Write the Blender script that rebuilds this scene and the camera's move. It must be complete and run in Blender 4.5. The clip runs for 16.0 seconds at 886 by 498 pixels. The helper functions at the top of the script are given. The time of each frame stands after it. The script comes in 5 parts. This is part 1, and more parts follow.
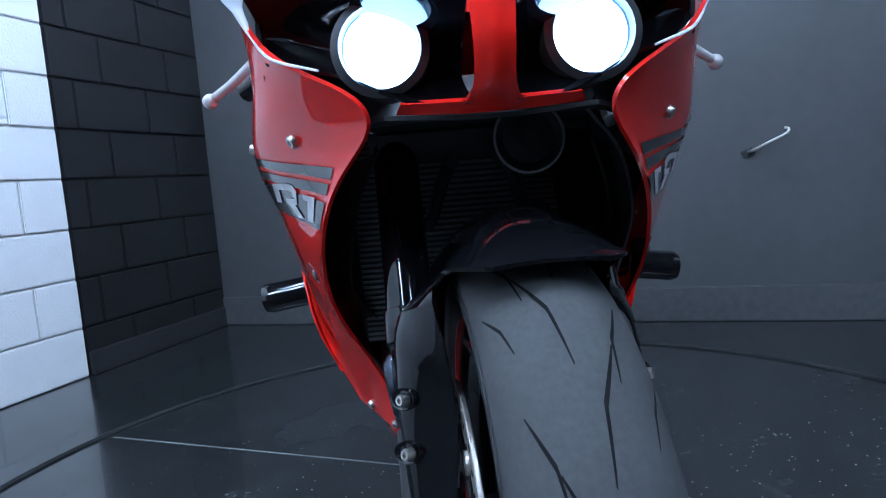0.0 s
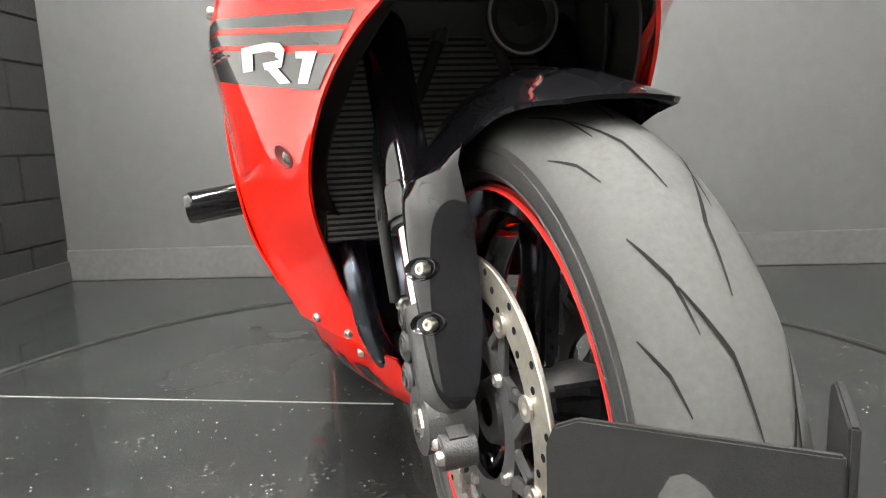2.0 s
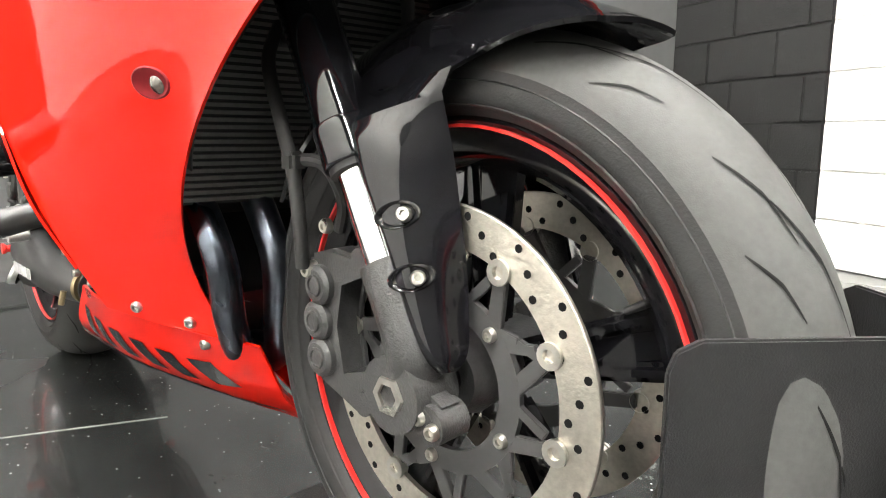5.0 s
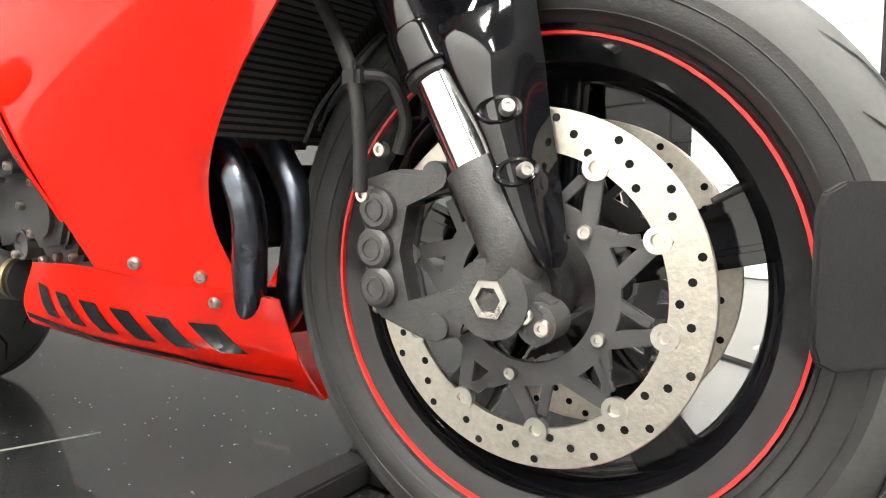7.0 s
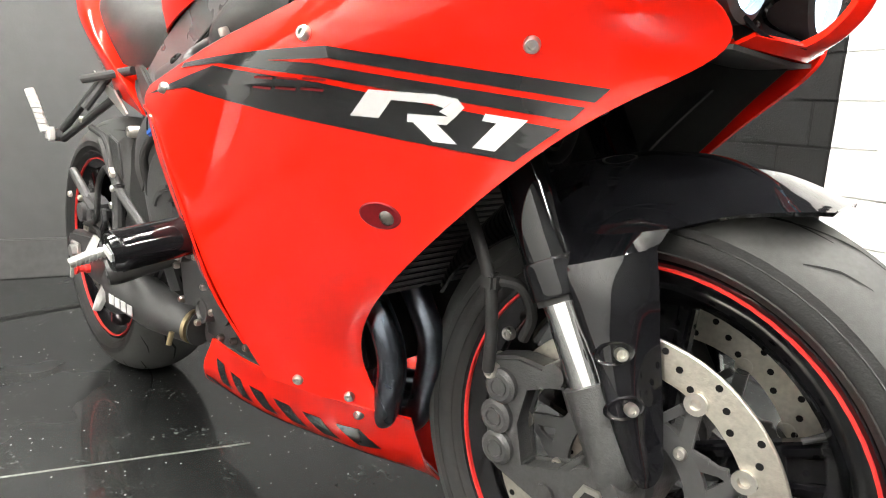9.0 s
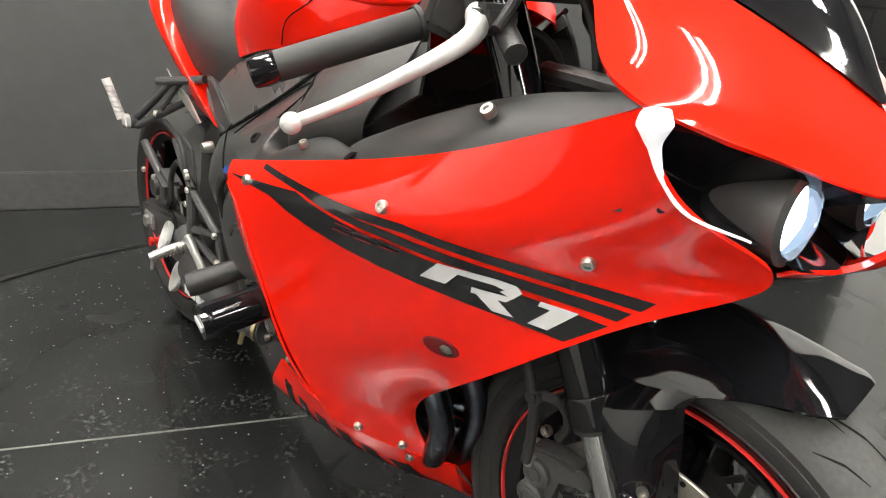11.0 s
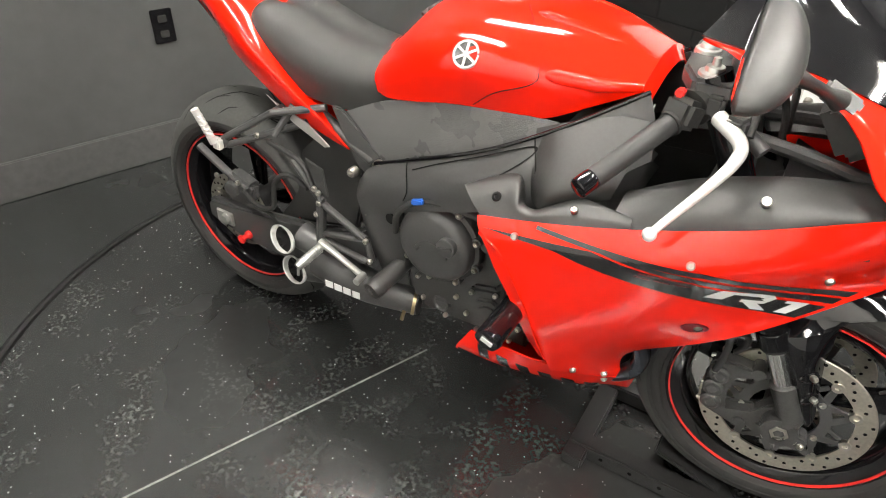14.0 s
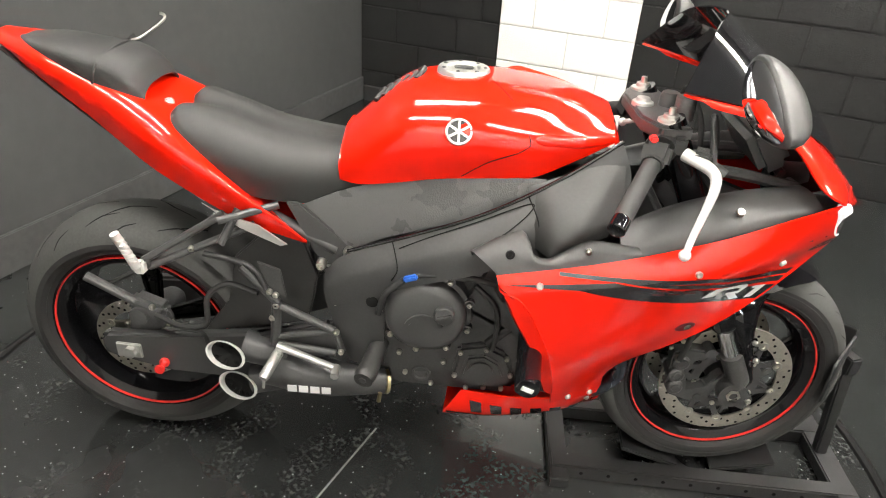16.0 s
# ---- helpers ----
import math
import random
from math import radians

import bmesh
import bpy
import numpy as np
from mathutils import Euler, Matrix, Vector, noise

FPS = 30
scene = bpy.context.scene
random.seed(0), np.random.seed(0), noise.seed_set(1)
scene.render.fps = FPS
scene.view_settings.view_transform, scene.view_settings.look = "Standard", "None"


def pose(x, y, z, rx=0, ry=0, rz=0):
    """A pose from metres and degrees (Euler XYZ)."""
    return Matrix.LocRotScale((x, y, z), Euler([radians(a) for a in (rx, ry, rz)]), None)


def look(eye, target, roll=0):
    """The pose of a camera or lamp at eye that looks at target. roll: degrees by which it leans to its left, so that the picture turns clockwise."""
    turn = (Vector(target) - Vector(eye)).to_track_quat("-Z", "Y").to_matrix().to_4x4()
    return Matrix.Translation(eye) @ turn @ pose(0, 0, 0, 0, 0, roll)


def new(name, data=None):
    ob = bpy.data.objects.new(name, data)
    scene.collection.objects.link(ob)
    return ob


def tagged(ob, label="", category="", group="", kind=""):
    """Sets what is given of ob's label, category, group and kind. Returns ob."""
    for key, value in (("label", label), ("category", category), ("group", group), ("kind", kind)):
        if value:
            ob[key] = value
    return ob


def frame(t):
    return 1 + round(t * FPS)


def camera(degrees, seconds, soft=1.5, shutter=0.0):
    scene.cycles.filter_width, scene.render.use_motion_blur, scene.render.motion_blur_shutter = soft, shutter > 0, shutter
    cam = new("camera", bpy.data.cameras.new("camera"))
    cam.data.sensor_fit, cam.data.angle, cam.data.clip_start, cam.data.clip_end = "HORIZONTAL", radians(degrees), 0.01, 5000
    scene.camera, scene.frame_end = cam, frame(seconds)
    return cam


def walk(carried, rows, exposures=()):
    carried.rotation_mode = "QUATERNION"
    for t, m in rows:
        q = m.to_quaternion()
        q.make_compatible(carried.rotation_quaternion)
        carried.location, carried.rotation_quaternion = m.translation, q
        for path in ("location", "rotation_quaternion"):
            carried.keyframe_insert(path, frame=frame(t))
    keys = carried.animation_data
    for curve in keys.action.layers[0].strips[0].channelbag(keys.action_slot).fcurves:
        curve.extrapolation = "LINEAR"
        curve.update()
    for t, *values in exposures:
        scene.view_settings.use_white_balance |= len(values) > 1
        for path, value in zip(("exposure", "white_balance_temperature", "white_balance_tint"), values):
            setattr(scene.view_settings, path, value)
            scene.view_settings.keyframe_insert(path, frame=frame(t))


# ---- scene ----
cam = camera(68.0, 16.0, soft=1.1)
PATH = [
    (0, (2.049, -0.055, 0.692), (0.06, -0.036, 0.481), -4.6),
    (0.5, (2.044, -0.039, 0.672), (0.056, -0.058, 0.458), -6.7),
    (1, (2.04, -0.063, 0.597), (0.052, -0.019, 0.381), -6.4),
    (1.5, (2.017, -0.147, 0.592), (0.054, 0.122, 0.315), -4.4),
    (2, (2.005, -0.221, 0.596), (0.089, 0.253, 0.275), -2.3),
    (2.5, (1.977, -0.282, 0.622), (0.127, 0.392, 0.274), -0.1),
    (3, (1.949, -0.347, 0.655), (0.183, 0.525, 0.304), 2.0),
    (3.5, (1.92, -0.404, 0.669), (0.246, 0.63, 0.309), 3.0),
    (4, (1.899, -0.429, 0.653), (0.293, 0.7, 0.27), 2.4),
    (4.5, (1.865, -0.411, 0.588), (0.311, 0.792, 0.217), 1.4),
    (4.7, (1.85, -0.409, 0.569), (0.33, 0.839, 0.208), 0.8),
    (6.8, (1.697, -0.536, 0.424), (0.554, 1.094, 0.235), -0.3),
    (7, (1.691, -0.543, 0.426), (0.528, 1.071, 0.225), -0.4),
    (7.5, (1.676, -0.559, 0.453), (0.473, 1.025, 0.243), 0.2),
    (8, (1.674, -0.581, 0.519), (0.419, 0.961, 0.295), 1.2),
    (8.5, (1.688, -0.587, 0.593), (0.366, 0.881, 0.282), 2.1),
    (9, (1.71, -0.607, 0.688), (0.325, 0.776, 0.277), 2.8),
    (9.2, (1.719, -0.619, 0.726), (0.318, 0.733, 0.27), 3.1),
    (11.3, (1.663, -0.637, 0.993), (0.304, 0.599, 0.204), 6.0),
    (11.5, (1.647, -0.652, 1.026), (0.305, 0.585, 0.208), 6.4),
    (12, (1.601, -0.722, 1.127), (0.352, 0.551, 0.221), 7.5),
    (12.5, (1.521, -0.858, 1.165), (0.431, 0.546, 0.249), 8.5),
    (13, (1.417, -0.979, 1.235), (0.512, 0.497, 0.234), 7.3),
    (13.5, (1.344, -1.078, 1.293), (0.518, 0.326, 0.134), 4.6),
    (14, (1.274, -1.134, 1.331), (0.456, 0.259, 0.152), 2.0),
    (14.5, (1.164, -1.201, 1.368), (0.484, 0.358, 0.317), 3.8),
    (15, (1.025, -1.263, 1.379), (0.562, 0.404, 0.376), 4.9),
    (15.5, (0.883, -1.31, 1.367), (0.639, 0.405, 0.367), 4.5),
    (16, (0.787, -1.32, 1.35), (0.697, 0.413, 0.356), 3.9),
]
walk(cam, [(t, look(eye, target, roll)) for t, eye, target, roll in PATH],
     exposures=[(0, -1.25, 4500, 10), (0.5, -0.1, 4900, 10), (1.0, 0.25, 6100, 10), (1.5, 0.5, 6500, 10), (3.5, 0.78, 6600, 10), (7.5, 0.72, 6650, 10), (9.0, 0.5, 6650, 10), (11.5, -0.5, 6750, 10), (14.0, -0.28, 6800, 10), (16.0, -0.3, 6800, 10)])

# ---- world and light ----
world = bpy.data.worlds.new("world")
scene.world = world
world.use_nodes = True
world.node_tree.nodes["Background"].inputs[0].default_value = (0.5, 0.55, 0.6, 1)
world.node_tree.nodes["Background"].inputs[1].default_value = 0.05
LAMP = 208.0      # strength of the ceiling tubes
BEAM = 60.0      # strength of the headlamp lenses


# ---- materials ----
def mat(name, colour, rough=0.5, metal=0.0, scale=30.0, vary=0.15, bump=0.0, bump_scale=200.0, coat=0.0, spec=0.5, stain=0.0):
    """A surface with variation at two scales, and fine relief."""
    m = bpy.data.materials.new(name)
    m.use_nodes = True
    t = m.node_tree
    b = t.nodes["Principled BSDF"]
    geo = t.nodes.new("ShaderNodeNewGeometry")
    fine, wide = t.nodes.new("ShaderNodeTexNoise"), t.nodes.new("ShaderNodeTexNoise")
    fine.inputs["Scale"].default_value, wide.inputs["Scale"].default_value = scale * 6, scale / 4
    fine.inputs["Detail"].default_value = wide.inputs["Detail"].default_value = 4
    t.links.new(geo.outputs["Position"], fine.inputs["Vector"])
    t.links.new(geo.outputs["Position"], wide.inputs["Vector"])
    add = t.nodes.new("ShaderNodeMath")
    add.operation = "ADD"
    t.links.new(fine.outputs["Fac"], add.inputs[0])
    t.links.new(wide.outputs["Fac"], add.inputs[1])
    rng = t.nodes.new("ShaderNodeMapRange")
    rng.inputs["From Min"].default_value, rng.inputs["From Max"].default_value = 0.6, 1.4
    rng.inputs["To Min"].default_value, rng.inputs["To Max"].default_value = 1 - vary, 1 + vary
    t.links.new(add.outputs[0], rng.inputs["Value"])
    mul = t.nodes.new("ShaderNodeVectorMath")
    mul.operation = "SCALE"
    mul.inputs[0].default_value = colour
    t.links.new(rng.outputs[0], mul.inputs["Scale"])
    t.links.new(mul.outputs[0], b.inputs["Base Color"])
    rr = t.nodes.new("ShaderNodeMapRange")
    rr.inputs["From Min"].default_value, rr.inputs["From Max"].default_value = 0.3, 0.7
    rr.inputs["To Min"].default_value, rr.inputs["To Max"].default_value = max(rough - 0.12 * rough, 0), min(rough * 1.15 + 0.01 + stain, 1)
    t.links.new(wide.outputs["Fac"], rr.inputs["Value"])
    t.links.new(rr.outputs[0], b.inputs["Roughness"])
    b.inputs["Metallic"].default_value = metal
    b.inputs["Coat Weight"].default_value = coat
    b.inputs["Coat Roughness"].default_value = 0.04
    b.inputs["Specular IOR Level"].default_value = spec
    if bump:
        n = t.nodes.new("ShaderNodeTexNoise")
        n.inputs["Scale"].default_value = bump_scale
        n.inputs["Detail"].default_value = 3
        t.links.new(geo.outputs["Position"], n.inputs["Vector"])
        bp = t.nodes.new("ShaderNodeBump")
        bp.inputs["Strength"].default_value, bp.inputs["Distance"].default_value = bump, 0.004
        t.links.new(n.outputs["Fac"], bp.inputs["Height"])
        t.links.new(bp.outputs[0], b.inputs["Normal"])
    return m


def glow(name, colour, strength):
    m = bpy.data.materials.new(name)
    m.use_nodes = True
    b = m.node_tree.nodes["Principled BSDF"]
    b.inputs["Base Color"].default_value = (0.9, 0.9, 0.9, 1)
    b.inputs["Emission Color"].default_value = (*colour, 1)
    b.inputs["Emission Strength"].default_value = strength
    return m


RED = mat("red gloss paint", (0.89, 0.013, 0.003), 0.4, vary=0.02, coat=1.0, scale=4, spec=0.03)
RED_DARK = mat("dark red anodised", (0.25, 0.01, 0.015), 0.3, metal=0.6)
BLACK_GLOSS = mat("black gloss paint", (0.005, 0.005, 0.006), 0.06, vary=0.1)
BLACK_SATIN = mat("black satin paint", (0.047, 0.047, 0.0475), 0.35, vary=0.15, bump=0.06, bump_scale=900)
PLASTIC = mat("black moulded plastic", (0.03, 0.03, 0.0295), 0.4, vary=0.2, bump=0.12, bump_scale=1200, spec=0.42)
DECAL = mat("black vinyl decal", (0.012, 0.012, 0.013), 0.25, vary=0.06, coat=0.8)
WHITE = mat("white vinyl decal", (0.75, 0.75, 0.75), 0.3, vary=0.03, coat=0.5)
RUBBER = mat("tyre rubber", (0.052, 0.053, 0.051), 0.72, vary=0.2, bump=0.06, bump_scale=900, spec=0.3)
RUBBER_SIDE = mat("tyre sidewall rubber", (0.022, 0.022, 0.022), 0.6, vary=0.15, bump=0.15, bump_scale=500, spec=0.35)
GROOVE = mat("tread groove", (0.008, 0.008, 0.008), 0.9, spec=0.1)
STRIPE = mat("red rim tape", (0.75, 0.03, 0.025), 0.35, vary=0.05)
STEEL = mat("brushed steel", (0.62, 0.60, 0.55), 0.3, metal=1.0, vary=0.12, bump=0.1, bump_scale=400)
DISC = mat("brake disc steel", (0.6, 0.57, 0.5), 0.38, metal=1.0, vary=0.2, bump=0.15, bump_scale=300)
PALE_ALU = mat("pale anodised aluminium", (0.72, 0.72, 0.7), 0.4, metal=0.35, vary=0.06)
CHROME = mat("polished chrome", (0.8, 0.8, 0.8), 0.08, metal=1.0, vary=0.03)
ALU = mat("bead-blasted aluminium", (0.62, 0.62, 0.6), 0.38, metal=0.85, vary=0.08)
DARK_METAL = mat("dark cast metal", (0.06, 0.06, 0.06), 0.38, metal=0.3, vary=0.25, bump=0.25, bump_scale=500)
GREY_METAL = mat("grey cast aluminium", (0.11, 0.11, 0.11), 0.45, metal=0.6, vary=0.25, bump=0.2, bump_scale=400)
PIPE = mat("heat-tinted exhaust steel", (0.13, 0.145, 0.175), 0.27, metal=1.0, vary=0.5, scale=12)
BRASS = mat("brass", (0.42, 0.34, 0.2), 0.35, metal=1.0)
LEATHER = mat("black seat vinyl", (0.026, 0.026, 0.0255), 0.46, vary=0.12, bump=0.3, bump_scale=900, spec=0.3)
HOSE = mat("black rubber hose", (0.02, 0.02, 0.02), 0.6)
FIN = mat("radiator fins", (0.24, 0.24, 0.23), 0.5, metal=0.7, vary=0.2)
TINT = mat("smoked acrylic screen", (0.008, 0.008, 0.009), 0.06, vary=0.05, coat=1.0)
MIRROR = mat("mirror glass", (0.85, 0.85, 0.87), 0.02, metal=1.0, vary=0.0)
CORE = glow("lit headlamp core", (0.72, 0.86, 1.0), BEAM)
LENS = glow("bluish headlamp glass", (0.50, 0.72, 1.0), 0.8)
lens_bsdf = LENS.node_tree.nodes["Principled BSDF"]
lens_bsdf.inputs["Base Color"].default_value = (0.62, 0.8, 1.0, 1)
lens_bsdf.inputs["Transmission Weight"].default_value = 0.9
lens_bsdf.inputs["Roughness"].default_value = 0.03
LED = glow("lit position lamp", (0.92, 0.95, 1.0), 0.75)
TUBE = glow("lit tube", (1.0, 0.98, 0.94), LAMP)
WALL_DARK = mat("charcoal wall paint", (0.064, 0.065, 0.065), 0.42, vary=0.12, scale=3, bump=0.1, bump_scale=150, stain=0.05)
BLOCK_DARK = mat("charcoal painted block", (0.012, 0.012, 0.012), 0.55, vary=0.2, bump=0.5, bump_scale=120, spec=0.2)
BLOCK_WHITE = mat("white painted block", (0.78, 0.78, 0.76), 0.5, vary=0.04, bump=0.5, bump_scale=120)
WHITE_PAINT = mat("white paint", (0.8, 0.8, 0.78), 0.6, vary=0.04, scale=3)
CEILING = mat("dark ceiling paint", (0.06, 0.06, 0.06), 0.7, vary=0.1, scale=3)
JOINT = mat("painted mortar", (0.007, 0.007, 0.007), 0.7, spec=0.2)
JOINT_WHITE = mat("white painted mortar", (0.6, 0.6, 0.58), 0.7)
BASE = mat("grey base strip", (0.07, 0.07, 0.07), 0.4, vary=0.25, scale=6, bump=0.1)
BASE_DARK = mat("charcoal base strip", (0.02, 0.02, 0.02), 0.45, vary=0.25, scale=6, bump=0.1)
CHOCK = mat("black powder-coated steel", (0.014, 0.014, 0.0145), 0.4, vary=0.25, bump=0.2, bump_scale=800)
LOOM = mat("blue connector", (0.02, 0.12, 0.5), 0.4)
GASKET = mat("black rubber gasket", (0.008, 0.008, 0.008), 0.6, spec=0.2, vary=0.3, scale=40)


def floor_material(name, base, flake, smear):
    """Dark epoxy with pale flakes and dusty tread marks."""
    m = mat(name, base, 0.16, vary=0.25, scale=5, coat=0.3, stain=0.12)
    t = m.node_tree
    b = t.nodes["Principled BSDF"]
    geo = t.nodes.new("ShaderNodeNewGeometry")
    old = b.inputs["Base Color"].links[0].from_socket
    vor = t.nodes.new("ShaderNodeTexVoronoi")
    vor.inputs["Scale"].default_value = 42
    t.links.new(geo.outputs["Position"], vor.inputs["Vector"])
    less = t.nodes.new("ShaderNodeMath")
    less.operation = "LESS_THAN"
    less.inputs[1].default_value = flake
    t.links.new(vor.outputs["Distance"], less.inputs[0])
    mix = t.nodes.new("ShaderNodeMix")
    mix.data_type = "RGBA"
    mix.inputs["B"].default_value = (0.35, 0.36, 0.36, 1)
    t.links.new(less.outputs[0], mix.inputs["Factor"])
    t.links.new(old, mix.inputs["A"])
    tread, patch, mask = t.nodes.new("ShaderNodeTexNoise"), t.nodes.new("ShaderNodeTexNoise"), t.nodes.new("ShaderNodeMapRange")
    tread.inputs["Scale"].default_value, tread.inputs["Detail"].default_value = 80, 3
    ridge = t.nodes.new("ShaderNodeMapRange")
    ridge.inputs["From Min"].default_value, ridge.inputs["From Max"].default_value = 0.5, 0.72
    patch.inputs["Scale"].default_value, patch.inputs["Detail"].default_value = 6.5, 3
    mask.inputs["From Min"].default_value, mask.inputs["From Max"].default_value = 0.5, 0.7
    mask.inputs["To Max"].default_value = smear
    t.links.new(geo.outputs["Position"], tread.inputs["Vector"])
    t.links.new(geo.outputs["Position"], patch.inputs["Vector"])
    t.links.new(patch.outputs["Fac"], mask.inputs["Value"])
    both = t.nodes.new("ShaderNodeMath")
    both.operation = "MULTIPLY"
    t.links.new(tread.outputs["Fac"], ridge.inputs["Value"])
    t.links.new(ridge.outputs[0], both.inputs[0])
    t.links.new(mask.outputs[0], both.inputs[1])
    dust = t.nodes.new("ShaderNodeMix")
    dust.data_type = "RGBA"
    dust.inputs["B"].default_value = (0.17, 0.18, 0.17, 1)
    t.links.new(both.outputs[0], dust.inputs["Factor"])
    t.links.new(mix.outputs["Result"], dust.inputs["A"])
    t.links.new(dust.outputs["Result"], b.inputs["Base Color"])
    return m


FLOOR = floor_material("dark epoxy floor", (0.016, 0.0175, 0.017), 0.05, 0.1)
TABLE = floor_material("dark epoxy turntable", (0.017, 0.018, 0.018), 0.08, 0.6)


from mathutils.bvhtree import BVHTree


# ---- mesh helpers ----
def part(name, bm, material, parent=None, label="", smooth=True, angle=35):
    """One mesh object out of a bmesh, under a thing or a part."""
    bmesh.ops.recalc_face_normals(bm, faces=bm.faces)
    me = bpy.data.meshes.new(name)
    if smooth:
        for f in bm.faces:
            f.smooth = True
        for e in bm.edges:
            if len(e.link_faces) == 2 and e.calc_face_angle(0) > radians(angle):
                e.smooth = False
    bm.to_mesh(me)
    bm.free()
    for m in material if isinstance(material, (list, tuple)) else [material]:
        me.materials.append(m)
    ob = new(name, me)
    if parent is not None:
        ob.parent = parent
        ob.matrix_parent_inverse = parent.matrix_basis.inverted()
    if label:
        ob["label"] = label
    return ob


def thing(name, place, label, category, group=""):
    ob = new(name)
    ob.location = place
    ob.empty_display_size = 0.1
    return tagged(ob, label, category, group)


def spline(pts, n):
    """n points on a smooth curve through pts."""
    p = np.array(pts, float)
    if len(p) == 2:
        return [p[0] + (p[1] - p[0]) * k / (n - 1) for k in range(n)]
    e = np.vstack([2 * p[0] - p[1], p, 2 * p[-1] - p[-2]])
    out = []
    for k in range(n):
        s = k / (n - 1) * (len(p) - 1)
        i = min(int(s), len(p) - 2)
        u = s - i
        a, b, c, d = e[i], e[i + 1], e[i + 2], e[i + 3]
        out.append(0.5 * (2 * b + (c - a) * u + (2 * a - 5 * b + 4 * c - d) * u * u + (3 * b - a - 3 * c + d) * u ** 3))
    return out


def tube(bm, pts, r, seg=12, n=0):
    """A round bar along a smooth line; r: one radius, or some along it."""
    line = [Vector(p) for p in spline(pts, n or (2 if len(pts) == 2 else 5 * len(pts)))]
    rs = [float(r)] * len(line) if isinstance(r, (int, float)) else [float(np.interp(k / (len(line) - 1), np.linspace(0, 1, len(r)), r)) for k in range(len(line))]
    rings, up = [], None
    for k, p in enumerate(line):
        d = (line[min(k + 1, len(line) - 1)] - line[max(k - 1, 0)]).normalized()
        if up is None:
            up = d.orthogonal().normalized()
        up = (up - d * up.dot(d)).normalized()
        side = d.cross(up)
        rings.append([bm.verts.new(p + rs[k] * (math.cos(a) * up + math.sin(a) * side)) for a in np.linspace(0, 2 * math.pi, seg, endpoint=False)])
    for a, b in zip(rings, rings[1:]):
        for k in range(seg):
            bm.faces.new((a[k], a[(k + 1) % seg], b[(k + 1) % seg], b[k]))
    bm.faces.new(rings[0][::-1])
    bm.faces.new(rings[-1])
    return bm


def lathe(bm, profile, centre, seg=48, axis="y", start=0.0, sweep=360.0):
    """Turns a profile of (radius, offset along the axis) round an axis."""
    c = Vector(centre)
    full = sweep >= 360
    count = seg if full else seg + 1
    rings = []
    for k in range(count):
        a = radians(start + sweep * k / seg)
        u, v = math.cos(a), math.sin(a)
        ring = []
        for r, o in profile:
            d = (r * u, o, r * v) if axis == "y" else (o, r * u, r * v) if axis == "x" else (r * u, r * v, o)
            ring.append(bm.verts.new(c + Vector(d)))
        rings.append(ring)
    for k in range(seg):
        a, b = rings[k], rings[(k + 1) % count]
        for i in range(len(profile) - 1):
            if (a[i].co - a[i + 1].co).length < 1e-7 or ((a[i].co - b[i].co).length < 1e-7 and (a[i + 1].co - b[i + 1].co).length < 1e-7):
                continue
            vs = [a[i], b[i], b[i + 1], a[i + 1]]
            if (a[i].co - b[i].co).length < 1e-7:
                vs = [a[i], b[i + 1], a[i + 1]]
            elif (a[i + 1].co - b[i + 1].co).length < 1e-7:
                vs = [a[i], b[i], a[i + 1]]
            bm.faces.new(vs)
    return bm


def slab(bm, outline, y0, y1, bevel=0.003):
    """A plate with an outline in the x-z plane, from y0 to y1, with bevelled edges."""
    lo = [bm.verts.new((x, y0, z)) for x, z in outline]
    hi = [bm.verts.new((x, y1, z)) for x, z in outline]
    n = len(outline)
    made = [bm.faces.new(lo), bm.faces.new(hi[::-1])]
    made += [bm.faces.new((lo[k], hi[k], hi[(k + 1) % n], lo[(k + 1) % n])) for k in range(n)]
    if bevel:
        edges = {e for f in made for e in f.edges}
        bmesh.ops.bevel(bm, geom=list(edges), offset=bevel, segments=2, affect="EDGES", clamp_overlap=True)
    return bm


def box(bm, size, m, bevel=0.003):
    """A bevelled block of that size at the pose m."""
    r = bmesh.ops.create_cube(bm, size=1, matrix=m @ Matrix.Diagonal((*size, 1)))
    if bevel:
        edges = {e for v in r["verts"] for e in v.link_edges}
        bmesh.ops.bevel(bm, geom=list(edges), offset=bevel, segments=2, affect="EDGES", clamp_overlap=True)
    return bm


def smooth_grid(rows, nu, nv, relax=0):
    """A fine grid of points through coarse rows; relax: rounds of evening out its inner part."""
    fine = [spline(r, nu) for r in rows]
    cols = [spline([fine[i][k] for i in range(len(rows))], nv) for k in range(nu)]
    g = np.array(cols).transpose(1, 0, 2)
    for k in range(relax):
        g[1:-1, 1:-1] = (g[:-2, 1:-1] + g[2:, 1:-1] + g[1:-1, :-2] + g[1:-1, 2:]) / 4
        for line in (g[0], g[-1], g[:, 0], g[:, -1]) if k < 36 else ():
            line[1:-1] = 0.5 * line[1:-1] + 0.25 * (line[:-2] + line[2:])
    return [[Vector(p) for p in r] for r in g]


